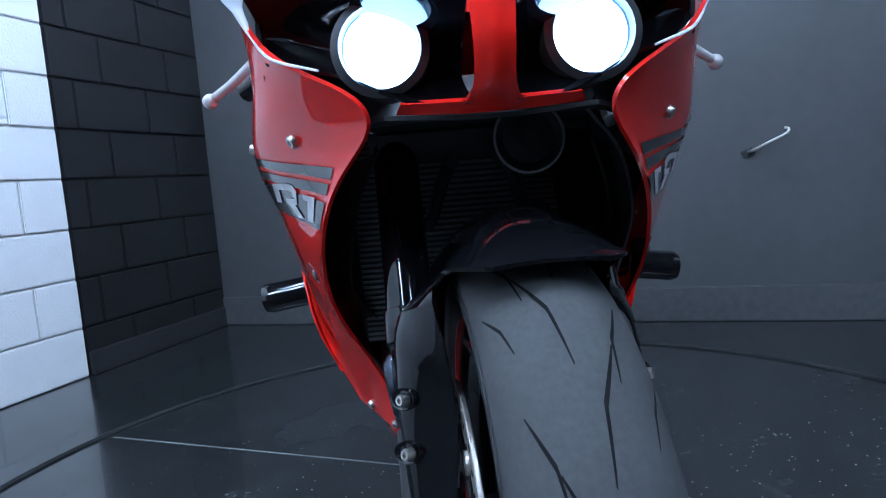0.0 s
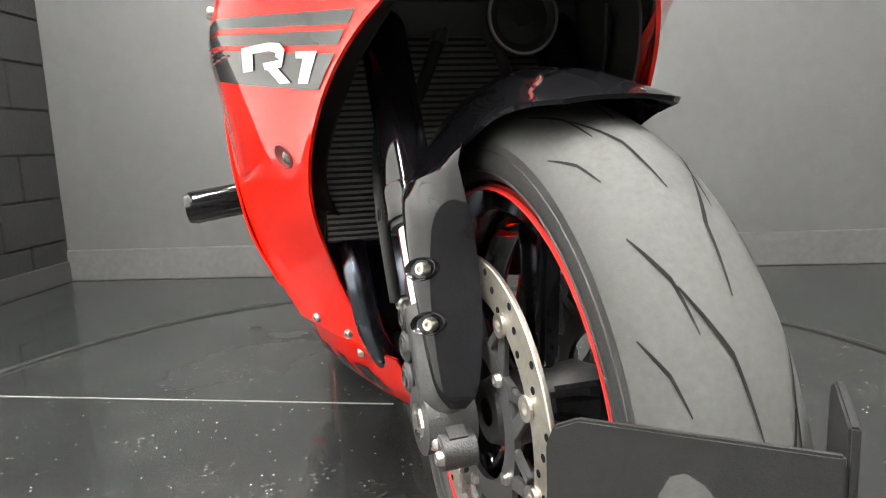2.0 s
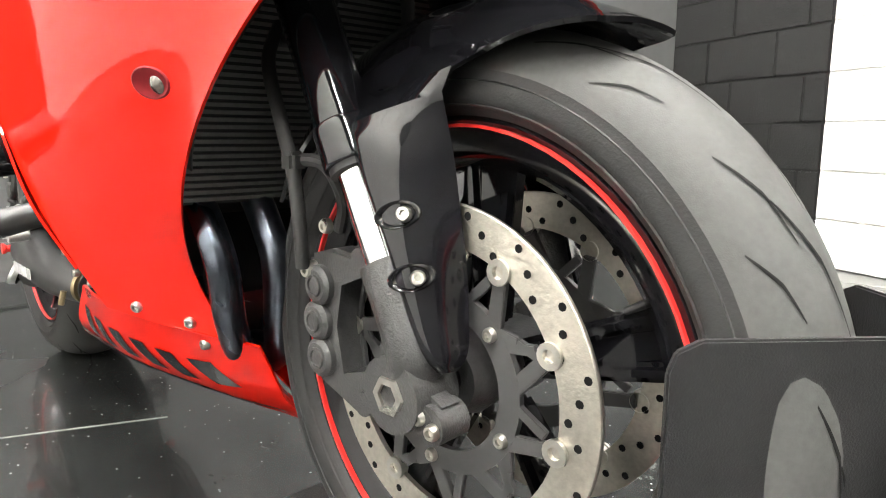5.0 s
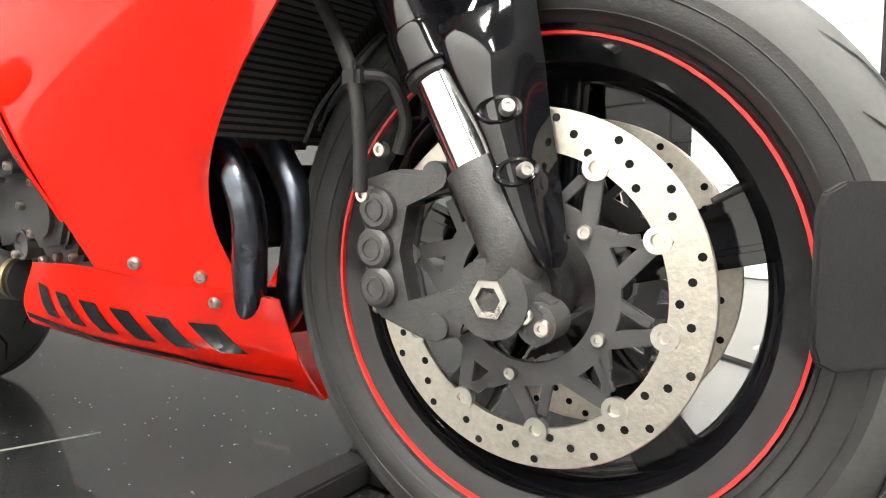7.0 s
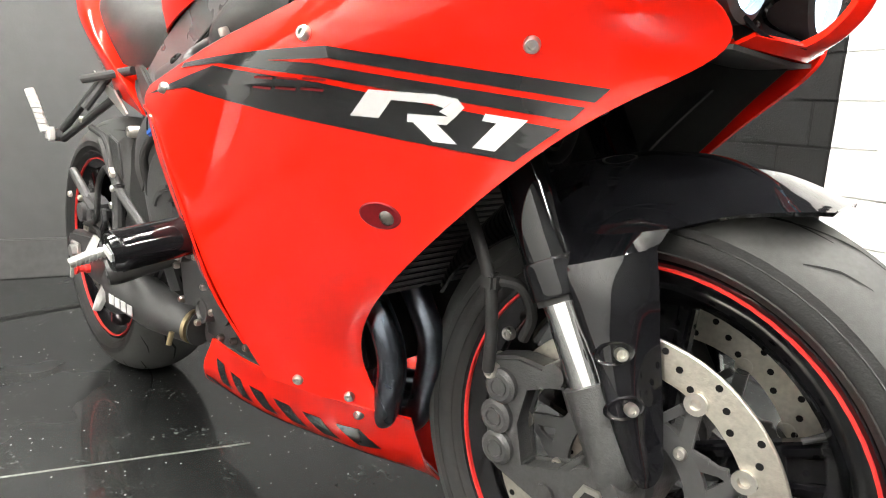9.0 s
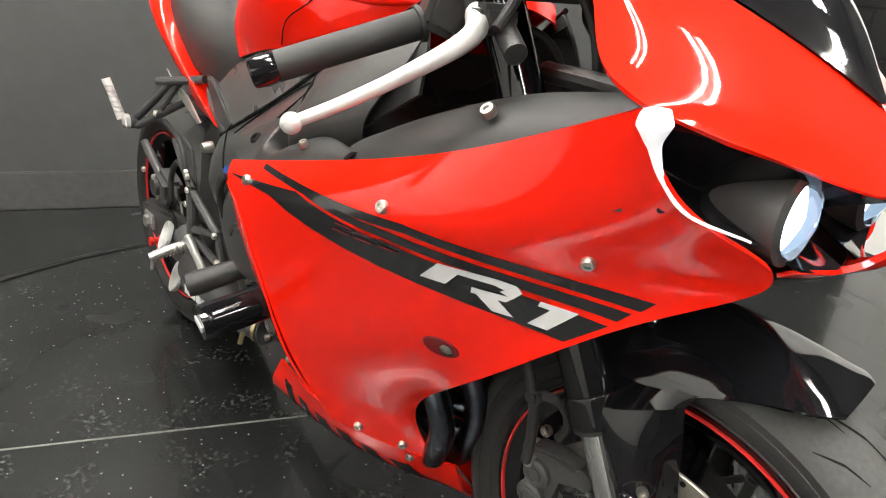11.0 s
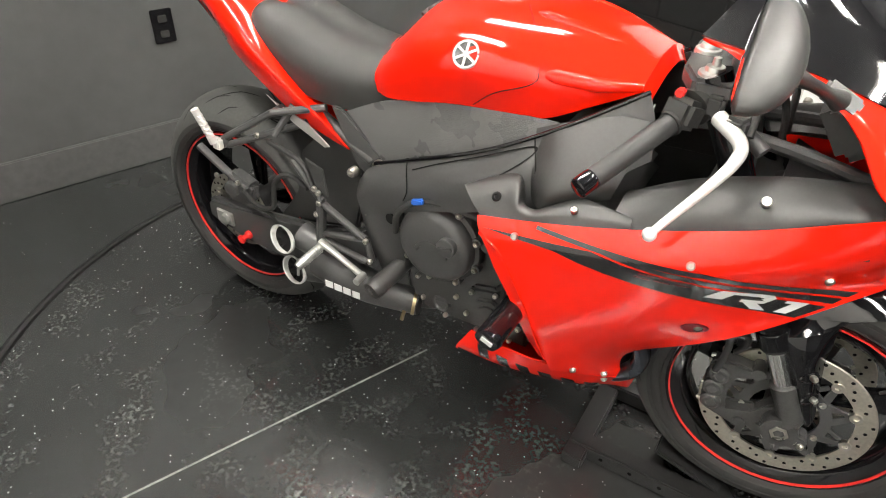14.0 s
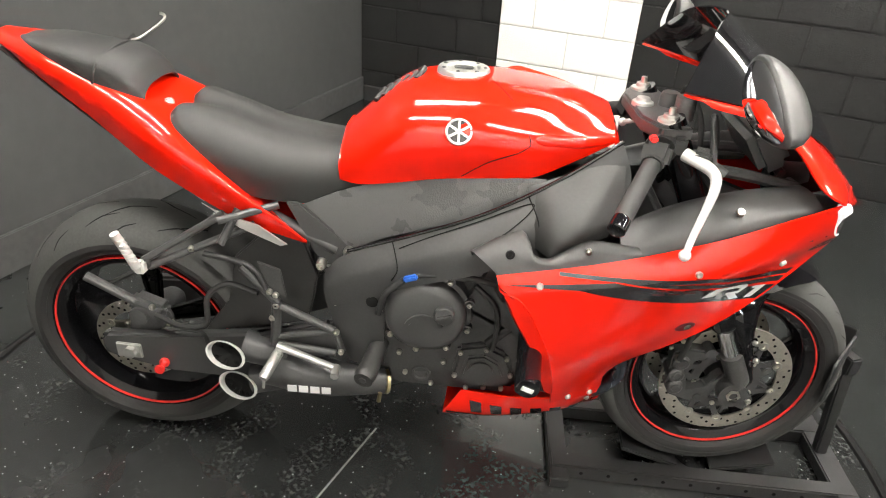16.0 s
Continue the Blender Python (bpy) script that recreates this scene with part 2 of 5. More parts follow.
def shell(bm, rows, nu=30, nv=24, thick=0.004, inward=None, relax=0):
    """A curved panel through coarse rows of points, with thickness towards the point or direction given."""
    g = smooth_grid(rows, nu, nv, relax)
    top = [[bm.verts.new(p) for p in r] for r in g]
    for j in range(nv - 1):
        for k in range(nu - 1):
            vs = (top[j][k], top[j][k + 1], top[j + 1][k + 1], top[j + 1][k])
            if len({tuple(round(c, 6) for c in v.co) for v in vs}) == 4:
                bm.faces.new(vs)
    if thick:
        bm.normal_update()
        bmesh.ops.recalc_face_normals(bm, faces=bm.faces)
        if inward is not None:
            f = bm.faces[:][len(bm.faces) // 2]
            if f.normal.dot(Vector(inward)) > 0:
                bmesh.ops.reverse_faces(bm, faces=bm.faces)
        bmesh.ops.solidify(bm, geom=bm.faces[:], thickness=thick)
    return bm


def mirrored(rows):
    return [[(x, -y, z) for x, y, z in r] for r in rows]


def halves(stations):
    """Full cross sections along x from (x, (y, z), (y, z), ...) of the right half, top to bottom."""
    out = []
    for x, *h in stations:
        right = [(x, -y, z) for y, z in h]
        left = [(x, y, z) for y, z in h[:0:-1]]
        out.append(left + right)
    return out


def bolt(bm, place, way, r=0.006, deep=0.004):
    """A round-headed socket bolt."""
    m = Matrix.Translation(place) @ Vector(way).to_track_quat("Z", "Y").to_matrix().to_4x4()
    old = set(bm.verts)
    lathe(bm, [(r, -deep), (r, deep * 0.4), (r * 0.8, deep), (r * 0.45, deep), (r * 0.4, deep * 0.3), (0, deep * 0.3)], (0, 0, 0), 14, "z")
    bmesh.ops.transform(bm, matrix=m, verts=[v for v in bm.verts if v not in old])
    return bm


def each(name, bm, material, parent=None, label="", smooth=True):
    """Every loose piece of a bmesh as a part of its own."""
    left = set(bm.faces)
    made = []
    while left:
        stack, piece = [left.pop()], []
        while stack:
            f = stack.pop()
            piece.append(f)
            for v in f.verts:
                for g in v.link_faces:
                    if g in left:
                        left.discard(g)
                        stack.append(g)
        one = bmesh.new()
        known = {}
        for f in piece:
            for v in f.verts:
                if v not in known:
                    known[v] = one.verts.new(v.co)
            one.faces.new([known[v] for v in f.verts])
        made.append(one)
    bm.free()
    made.sort(key=lambda o: tuple(round(c, 5) for c in min((v.co for v in o.verts), key=lambda c: (c.x, c.y, c.z))))
    return [part(name, o, material, parent, label, smooth) for o in made]


def nb():
    return bmesh.new()


# ---- room ----
ROOM = pose(-1.5, -1.23, 0, 0, 0, 70.9)    # x along the back wall, minus y into the room
WIDE, DEEP, HIGH, DARK, PALE = 4.43, 6.0, 2.9, 0.92, 1.70


def place_room(ob):
    ob.matrix_basis = ROOM
    return ob


def room_box(name, size, centre, material, kind="structure", label="", category="", bevel=0.0):
    ob = part(name, box(nb(), size, Matrix.Translation(centre), bevel), material, smooth=bool(bevel))
    return tagged(place_room(ob), label, category, kind=kind)


CENTRE, RADIUS = (0.66, 0.04), 1.255
bm = nb()
ring = [bm.verts.new((CENTRE[0] + (RADIUS + 0.028) * math.cos(a), CENTRE[1] + (RADIUS + 0.028) * math.sin(a), 0)) for a in np.linspace(0, 2 * math.pi, 128, endpoint=False)]
ring2 = [bm.verts.new((v.co.x, v.co.y, -0.04)) for v in ring]
far = [bm.verts.new(Vector((CENTRE[0], CENTRE[1], 0)) + 7.0 * (v.co - Vector((CENTRE[0], CENTRE[1], 0))).normalized()) for v in ring]
for k in range(128):
    j = (k + 1) % 128
    bm.faces.new((ring[k], ring[j], far[j], far[k]))
    bm.faces.new((ring2[k], ring2[j], ring[j], ring[k]))
bm.faces.new(ring2)
tagged(part("floor", bm, FLOOR, smooth=False), "dark grey epoxy floor with pale flakes", "floor", kind="structure")
bm = lathe(nb(), [(0, 0.0), (RADIUS - 0.004, 0.0), (RADIUS, -0.004), (RADIUS, -0.03), (0, -0.03)], (CENTRE[0], CENTRE[1], 0), 128, "z")
turntable = tagged(part("turntable", bm, TABLE), "black flaked turntable with dusty tyre marks", "turntable", kind="structure")
bm = lathe(nb(), [(RADIUS - 0.001, -0.012), (RADIUS + 0.003, 0.004), (RADIUS + 0.012, 0.009), (RADIUS + 0.022, 0.006), (RADIUS + 0.029, -0.012)], (CENTRE[0], CENTRE[1], 0), 128, "z")
part("edge_gasket", bm, GASKET, turntable, "black rubber gasket round the edge")
bm = box(nb(), (1.16, 0.005, 0.0012), pose(0.345, -0.535, 0.0006, 0, 0, 67.5), 0)
part("seam", bm, mat("pale worn seam", (0.16, 0.16, 0.15), 0.6, vary=0.5, scale=20), turntable, "worn pale seam across the top", smooth=False)

room_box("wall_back", (WIDE + 0.4, 0.2, HIGH), (WIDE / 2, 0.1, HIGH / 2), WALL_DARK, label="smooth charcoal painted back wall", category="wall")
# unseen wall added to close the room; dark only so reflections keep contrast
room_box("wall_front", (WIDE + 0.4, 0.2, HIGH), (WIDE / 2, -DEEP - 0.1, HIGH / 2), CEILING, label="unseen front wall, added in dark grey to deepen reflections", category="wall")
room_box("ceiling", (WIDE + 0.8, DEEP + 0.8, 0.2), (WIDE / 2, -DEEP / 2, HIGH + 0.1), CEILING, label="plain dark grey ceiling", category="ceiling")
room_box("baseboard", (WIDE, 0.018, 0.15), (WIDE / 2, -0.009, 0.075), BASE, label="grey scuffed base strip along the back wall", category="baseboard", bevel=0.004)


def block_wall(name, x0, inner, label, pale):
    """A wall of concrete blocks in running bond, charcoal with a white stretch."""
    side = 1 if inner > 0 else -1
    core = tagged(place_room(part(name, box(nb(), (0.2, DEEP, HIGH), Matrix.Translation((x0 - side * 0.106, -DEEP / 2, HIGH / 2)), 0), JOINT_WHITE, smooth=False)), label, "wall", kind="structure")
    dark = part("dark_mortar", box(nb(), (0.004, DARK, HIGH), Matrix.Translation((x0 - side * 0.004, -DARK / 2, HIGH / 2)), 0), JOINT, smooth=False)
    dark.parent = core
    if pale < DEEP:
        dark = part("dark_mortar", box(nb(), (0.004, DEEP - pale, HIGH), Matrix.Translation((x0 - side * 0.004, -(DEEP + pale) / 2, HIGH / 2)), 0), JOINT, smooth=False)
        dark.parent = core
    meshes = {}

    def block(y, wide, row, white):
        key = (round(wide, 3), white)
        if key not in meshes:
            b = box(nb(), (0.02, wide - 0.008, 0.195), Matrix(), 0.004)
            me = bpy.data.meshes.new("block")
            b.to_mesh(me)
            b.free()
            me.materials.append(BLOCK_WHITE if white else BLOCK_DARK)
            meshes[key] = me
        ob = new("block", meshes[key])
        ob.parent = core
        ob.location = (x0 - side * (0.006 - 0.0016 * random.random()), y, row * 0.203 + 0.1)
    for row in range(14):
        for span, white in (((0.0, DARK), False), ((DARK, pale), True), ((pale, DEEP), False)):
            s = span[0]
            first = 0.2 if row % 2 else 0.406
            if not white:
                first = 0.406 if row % 2 else 0.25
            while s < span[1] - 0.02:
                w = min(first, span[1] - s)
                block(-(s + w / 2), w, row, white)
                s += w
                first = 0.406
    return core


block_wall("wall_left", 0.0, 1, "painted block wall, charcoal then white", DEEP)
block_wall("wall_right", WIDE, -1, "charcoal painted block wall with a white stretch", PALE)
for name, x, c in (("baseboard_left", 0.012, 0), ("baseboard_right", WIDE - 0.012, 0)):
    room_box(name, (0.02, DARK - 0.03, 0.1), (x, -DARK / 2 - 0.01, 0.05), BASE_DARK, label="charcoal base strip along the block wall", category="baseboard", bevel=0.004)


def wall_hook(x, z, turn, label):
    """A bent steel tie-down hook on a small plate."""
    hook = thing("wall_hook", (0, 0, 0), label, "hook", "wall hooks")
    hook.matrix_basis = ROOM @ pose(x, 0, z, 0, turn, 0)
    for name, bm, m in (("plate", box(nb(), (0.05, 0.006, 0.03), pose(0, -0.003, 0), 0.002), CHOCK),
                        ("rod", tube(nb(), [(0, -0.004, 0), (0.02, -0.03, 0), (0.08, -0.045, 0.0), (0.15, -0.05, 0), (0.165, -0.045, 0.012), (0.155, -0.04, 0.024)], 0.006, 10), STEEL)):
        o = part(name, bm, m)
        o.parent = hook


wall_hook(2.62, 0.70, -25, "steel tie-down hook on the charcoal wall")
wall_hook(1.70, 0.82, -60, "steel tie-down hook on the charcoal wall")
socket = thing("wall_socket", (0, 0, 0), "black double wall socket on the charcoal wall", "socket")
socket.matrix_basis = ROOM @ pose(1.78, 0, 0.52)
for name, bm, m in (("plate", box(nb(), (0.08, 0.008, 0.125), pose(0, -0.004, 0), 0.003), BLACK_GLOSS), ("outlet", box(nb(), (0.034, 0.006, 0.028), pose(0, -0.009, 0.028), 0.003), PLASTIC), ("outlet", box(nb(), (0.034, 0.006, 0.028), pose(0, -0.009, -0.028), 0.003), PLASTIC)):
    o = part(name, bm, m)
    o.parent = socket


def ceiling_light(x, y):
    lamp = thing("ceiling_light", (0, 0, 0), "white twin-tube ceiling light, switched on", "light", "ceiling lights")
    lamp.matrix_basis = ROOM @ pose(x, y, HIGH - 0.02)
    a = part("frame", box(nb(), (0.3, 1.25, 0.05), Matrix.Translation((0, 0, 0)), 0.006), WHITE_PAINT, None)
    a.parent = lamp
    for s in (-0.08, 0.08):
        b = part("tube", tube(nb(), [(s, -0.6, -0.045), (s, 0.6, -0.045)], 0.019), TUBE)
        b.parent = lamp
    return lamp


LIGHTS = [(1.0, -1.0), (2.2, -1.0), (1.0, -3.0), (2.2, -3.0), (3.4, -3.0), (1.0, -5.0), (3.4, -5.0)]
for lx, ly in LIGHTS:
    ceiling_light(lx, ly)


# ---- motorcycle ----
bike = thing("motorcycle", (0.7, 0, 0), "red and black sports motorcycle standing in a wheel chock", "motorcycle")
FA, RA = (1.415, 0.0, 0.318), (0.0, 0.0, 0.318)      # wheel axles
FORK = Vector((0.275, 0, -0.56)).normalized()        # down the fork


def wheel(name, axle, tyre_r, tyre_w, rim_w, label):
    """A cast wheel with its tyre, rim tape and five forked spokes."""
    ax, ay, az = axle
    h, w = rim_w / 2, tyre_w / 2
    prof = [(0.198, -h + 0.012), (0.216, -h + 0.004), (0.227, -h), (0.229, -h + 0.006), (0.215, -h + 0.016), (0.200, -h * 0.5), (0.196, 0),
            (0.200, h * 0.5), (0.215, h - 0.016), (0.229, h - 0.006), (0.227, h), (0.216, h - 0.004), (0.198, h - 0.012), (0.186, h * 0.5), (0.183, 0), (0.186, -h * 0.5), (0.198, -h + 0.012)]
    rim = part(name, lathe(nb(), prof, axle, 72), BLACK_GLOSS, bike, label)
    for s in (-1, 1):
        bm = lathe(nb(), [(0.2178, s * (h - 0.0035)), (0.2182, s * (h + 0.0016)), (0.2206, s * (h + 0.002)), (0.2210, s * (h - 0.002))], axle, 72)
        part("rim_tape", bm, STRIPE, rim, "red reflective rim tape")
    tread = []
    for k in range(17):
        a = radians(-78 + 156 * k / 16)
        tread.append((tyre_r - w * 0.78 * (1 - math.cos(a)), w * math.sin(a) * 1.02))
    tyre = part("tyre", lathe(nb(), tread, axle, 96), RUBBER, rim, "worn black rubber tyre")
    for s in (-1, 1):
        e = tread[-1] if s > 0 else tread[0]
        side = [(e[0], e[1]), (e[0] - 0.012, e[1] * 1.005), (0.245, s * (h + 0.011)), (0.231, s * (h + 0.004)), (0.224, s * (h - 0.008))]
        part("sidewall", lathe(nb(), side, axle, 96), RUBBER_SIDE, rim)
        bm = nb()
        for r, o in ((0.236, 0.0075), (0.256, 0.0095)):
            lathe(bm, [(r - 0.0012, s * (h + o)), (r, s * (h + o + 0.0015)), (r + 0.0012, s * (h + o))], axle, 96)
        each("bead_ring", bm, RUBBER_SIDE, rim)
    for k in range(5):
        a = radians(k * 72 + 18)
        u, v = Vector((math.cos(a), 0, math.sin(a))), Vector((-math.sin(a), 0, math.cos(a)))
        bm = nb()
        c = Vector(axle)
        for s in (-1, 1):
            box(bm, (0.15, 0.022, 0.016), Matrix.Translation(c + u * 0.115 + v * s * 0.016) @ Matrix([(u.x, 0, v.x, 0), (0, 1, 0, 0), (u.z, 0, v.z, 0), (0, 0, 0, 1)]) @ pose(0, 0, 0, 0, -s * 5, 0), 0.005)
        box(bm, (0.15, 0.012, 0.028), Matrix.Translation(c + u * 0.115) @ Matrix([(u.x, 0, v.x, 0), (0, 1, 0, 0), (u.z, 0, v.z, 0), (0, 0, 0, 1)]), 0.003)
        part("spoke", bm, BLACK_GLOSS, rim)
    bm = lathe(nb(), [(0.014, -h - 0.01), (0.03, -h - 0.01), (0.038, -h + 0.01), (0.034, 0), (0.038, h - 0.01), (0.03, h + 0.01), (0.014, h + 0.01)], axle, 40)
    part("hub", bm, DARK_METAL, rim)
    # sipes: near-black strips laid on the tread, painting the shade inside the cuts
    bm = nb()

    def on_tread(angle, across):
        a = radians(across)
        r = tyre_r - w * 0.78 * (1 - math.cos(a)) + 0.0007
        t = radians(angle)
        return Vector((ax + r * math.cos(t), w * math.sin(a) * 1.02, az + r * math.sin(t)))
    for k in range(11):
        base = k * 360.0 / 11
        for s in (-1, 1):
            for (a0, c0), (am, cm), (a1, c1), wide in (((0, 3), (10, 9), (19, 27), 0.8), ((13, 24), (20, 29), (27, 44), 0.7), ((4, 40), (9, 47), (14, 62), 0.6)):
                n = 10
                pts = [(base + (16 if s < 0 else 0) + float(np.interp(i / n, (0, 0.5, 1), (a0, am, a1))), s * float(np.interp(i / n, (0, 0.5, 1), (c0, cm, c1)))) for i in range(n + 1)]
                prev = None
                for i, (an, ac) in enumerate(pts):
                    taper = 0.35 + 0.65 * math.sin(math.pi * (i + 0.4) / (n + 0.8))
                    d = 0.62 * wide * taper
                    pair = (bm.verts.new(on_tread(an - d * 0.8, ac + s * d * 2)), bm.verts.new(on_tread(an + d * 0.8, ac - s * d * 2)))
                    if prev:
                        bm.faces.new((prev[0], prev[1], pair[1], pair[0]))
                    prev = pair
    each("tread_groove", bm, GROOVE, rim, smooth=False)
    return rim


def brake_disc(parent, axle, y, r1, r0, lugs, carrier):
    """A drilled floating disc with bobbins on a cut-out carrier."""
    cx, _, cz = axle
    s = -1 if y < 0 else 1
    bm = lathe(nb(), [(r0, y - 0.0025), (r1 - 0.001, y - 0.0025), (r1, y - 0.0015), (r1, y + 0.0015), (r1 - 0.001, y + 0.0025), (r0, y + 0.0025), (r0, y - 0.0025)], axle, 90)
    disc = part("brake_disc", bm, DISC, parent, "drilled steel brake disc")
    # holes aren't cut: near-black caps on both faces paint the shade inside them
    bm = nb()
    for k in range(50):
        a = 2 * math.pi * k / 50
        r = r0 + (r1 - r0) * (0.22 + 0.56 * ((k % 3) / 2))
        for f in (-1, 1):
            o = (cx + r * math.cos(a), y + f * 0.0026, cz + r * math.sin(a))
            tube(bm, [o, (o[0], o[1] + f * 0.0004, o[2])], 0.0036, 8)
    tagged(part("drilling", bm, GROOVE, disc, smooth=False), kind="stuff")
    lug = [2 * math.pi * (k + 0.3) / lugs + 0.22 for k in range(lugs)]
    ring = 0.62 * r0
    part("carrier", lathe(nb(), [(ring - 0.012, y - 0.003), (ring + 0.009, y - 0.003), (ring + 0.009, y + 0.003), (ring - 0.012, y + 0.003), (ring - 0.012, y - 0.003)], axle, 60), carrier, disc, "black cut-out disc carrier")
    bm = nb()

    def arm(a0, q0, a1, q1, w0, w1):
        p, q = Vector((cx + q0 * math.cos(a0), y, cz + q0 * math.sin(a0))), Vector((cx + q1 * math.cos(a1), y, cz + q1 * math.sin(a1)))
        d = (q - p).normalized()
        side = Vector((-d.z, 0, d.x))
        slab(bm, [((p + side * w0).x, (p + side * w0).z), ((p - side * w0).x, (p - side * w0).z), ((q - side * w1).x, (q - side * w1).z), ((q + side * w1).x, (q + side * w1).z)], y - 0.0028, y + 0.0028, 0.0008)
    for k, a in enumerate(lug):
        step = 2 * math.pi / lugs
        arm(a - 0.42 * step, ring + 0.002, a - 0.02, r0 - 0.004, 0.0075, 0.0065)
        arm(a + 0.30 * step, ring + 0.004, a + 0.05, r0 - 0.012, 0.0045, 0.0045)
        if k % 2:
            arm(a - 0.42 * step, ring, a - 0.75 * step, r0 - 0.026, 0.0085, 0.004)
            arm(a - 0.75 * step, r0 - 0.027, a - step, r0 - 0.012, 0.004, 0.004)
    each("carrier_arm", bm, carrier, disc)
    bm = nb()
    for k in range(lugs):
        b = 2 * math.pi * (k + 0.3) / lugs + 0.22
        o = Vector((cx + (r0 + 0.001) * math.cos(b), y, cz + (r0 + 0.001) * math.sin(b)))
        lathe(bm, [(0.0095, y - s * 0.004), (0.0095, y + s * 0.003), (0.011, y + s * 0.003), (0.011, y + s * 0.0062), (0.0055, y + s * 0.0062), (0.005, y + s * 0.002), (0, y + s * 0.002)], (o.x, 0, o.z), 16)
    each("bobbin", bm, STEEL, disc)
    bm = nb()
    for k in range(5):
        b = lug[(k * lugs // 5 + 1) % lugs] - 0.84 * math.pi / lugs
        bolt(bm, (cx + ring * math.cos(b), y + s * 0.004, cz + ring * math.sin(b)), (0, s, 0), 0.0065)
    each("bolt", bm, STEEL, disc)
    return disc


before_front = set(bpy.data.objects)
front = wheel("front_wheel", FA, 0.302, 0.122, 0.102, "black front wheel with a red rim line")
for y in (-0.066, 0.066):
    brake_disc(front, FA, y, 0.157, 0.121, 10, BLACK_SATIN)
bm = tube(nb(), [(1.415 + 0.196 * math.cos(0.5), 0.0, 0.318 + 0.196 * math.sin(0.5)), (1.415 + 0.16 * math.cos(0.5), -0.012, 0.318 + 0.16 * math.sin(0.5))], [0.005, 0.004, 0.003], 10)
part("valve", bm, HOSE, front, "black rubber valve stem")


# front fork
def at_fork(z, y, ahead=0.0):
    k = (0.96 - z) / 0.56
    return Vector((1.125 + 0.275 * k + ahead, y, z))


for s in (-1, 1):
    y = s * 0.105
    leg = part("fork_leg", tube(nb(), [at_fork(0.962, y), at_fork(0.515, y)], 0.0262, 28), BLACK_GLOSS, bike, "black fork leg")
    part("fork_collar", tube(nb(), [at_fork(0.536, y), at_fork(0.5355, y), at_fork(0.5065, y), at_fork(0.506, y)], [0.027, 0.0292, 0.0292, 0.026], 28, 24), BLACK_GLOSS, leg)
    part("dust_seal", tube(nb(), [at_fork(0.508, y), at_fork(0.499, y)], 0.0255, 28), HOSE, leg)
    part("stanchion", tube(nb(), [at_fork(0.52, y), at_fork(0.40, y)], 0.0205, 24), CHROME, leg, "chrome fork stanchion")
    bm = tube(nb(), [at_fork(0.425, y), at_fork(0.36, y), (1.408, y, 0.33)], [0.0265, 0.0275, 0.024], 20, 10)
    tube(bm, [(1.412, y - 0.024, 0.320), (1.412, y + 0.024, 0.320)], 0.033, 28)
    tube(bm, [(1.448, y - 0.016, 0.302), (1.448, y + 0.016, 0.302)], 0.017, 20)
    box(bm, (0.05, 0.034, 0.03), pose(1.436, y, 0.312, 0, 25, 0), 0.008)
    part("axle_foot", bm, DARK_METAL, leg)
    part("axle_nut", lathe(nb(), [(0.0, y + s * 0.018), (0.011, y + s * 0.018), (0.011, y + s * 0.027), (0.017, y + s * 0.027), (0.018, y + s * 0.02)], (1.412, 0, 0.320), 6), STEEL, leg, "hollow hexagon axle end")
    bm = nb()
    for o in ((1.440, 0.308), (1.455, 0.300)):
        bolt(bm, (o[0], y + s * 0.018, o[1]), (0, s, 0), 0.007)
    each("bolt", bm, STEEL, leg)
    part("fork_cap", lathe(nb(), [(0, 0.022), (0.006, 0.022), (0.007, 0.010), (0.014, 0.009), (0.015, 0.002), (0.023, 0.0), (0.024, -0.01)], tuple(at_fork(0.963, y)), 24, "z"), ALU, leg, "silver fork top adjuster")
    # caliper
    cal, caps = nb(), []
    cy = s * 0.083
    for k in range(3):
        z = 0.388 - 0.036 * k
        x = 1.279 + 0.004 * abs(k - 1)
        caps.append(lathe(nb(), [(0.0, s * 0.1085), (0.008, s * 0.1085), (0.0085, s * 0.1105), (0.0105, s * 0.1105), (0.011, s * 0.1085), (0.0150, s * 0.1085), (0.0195, s * 0.105), (0.0195, s * 0.06)], (x, 0, z), 22))
    slab(cal, [(1.262, 0.415), (1.30, 0.425), (1.35, 0.42), (1.36, 0.405), (1.31, 0.395), (1.30, 0.35), (1.31, 0.30), (1.36, 0.315), (1.39, 0.36), (1.40, 0.34), (1.37, 0.28), (1.335, 0.268), (1.275, 0.288), (1.262, 0.32)], cy - 0.016, cy + 0.016, 0.004)
    tube(cal, [(1.345, cy - 0.02, 0.418), (1.345, cy + 0.02, 0.418)], 0.013, 16)
    tube(cal, [(1.345, cy - 0.02, 0.285), (1.345, cy + 0.02, 0.285)], 0.012, 16)
    caliper = part("brake_caliper", cal, DARK_METAL, leg, "dark grey three-piston brake caliper")
    for cap_bm in caps:
        part("piston_cap", cap_bm, DARK_METAL, leg)
    bm = nb()
    for z in (0.41, 0.335, 0.29):
        bolt(bm, (1.262, cy - 0.006 * s, z), (-1, 0, 0), 0.005)
    bolt(bm, (1.271, s * 0.105, 0.402), (0, s, 0), 0.0085, 0.006)
    bolt(bm, (1.279, s * 0.09, 0.443), (0, s, 0), 0.0075)
    each("bolt", bm, STEEL, caliper)
    bm = tube(nb(), [(1.19, s * 0.075, 0.64), (1.215, s * 0.105, 0.60), (1.255, s * 0.12, 0.545), (1.275, s * 0.122, 0.50), (1.277, s * 0.118, 0.45), (1.271, s * 0.112, 0.405)], 0.0068, 12)
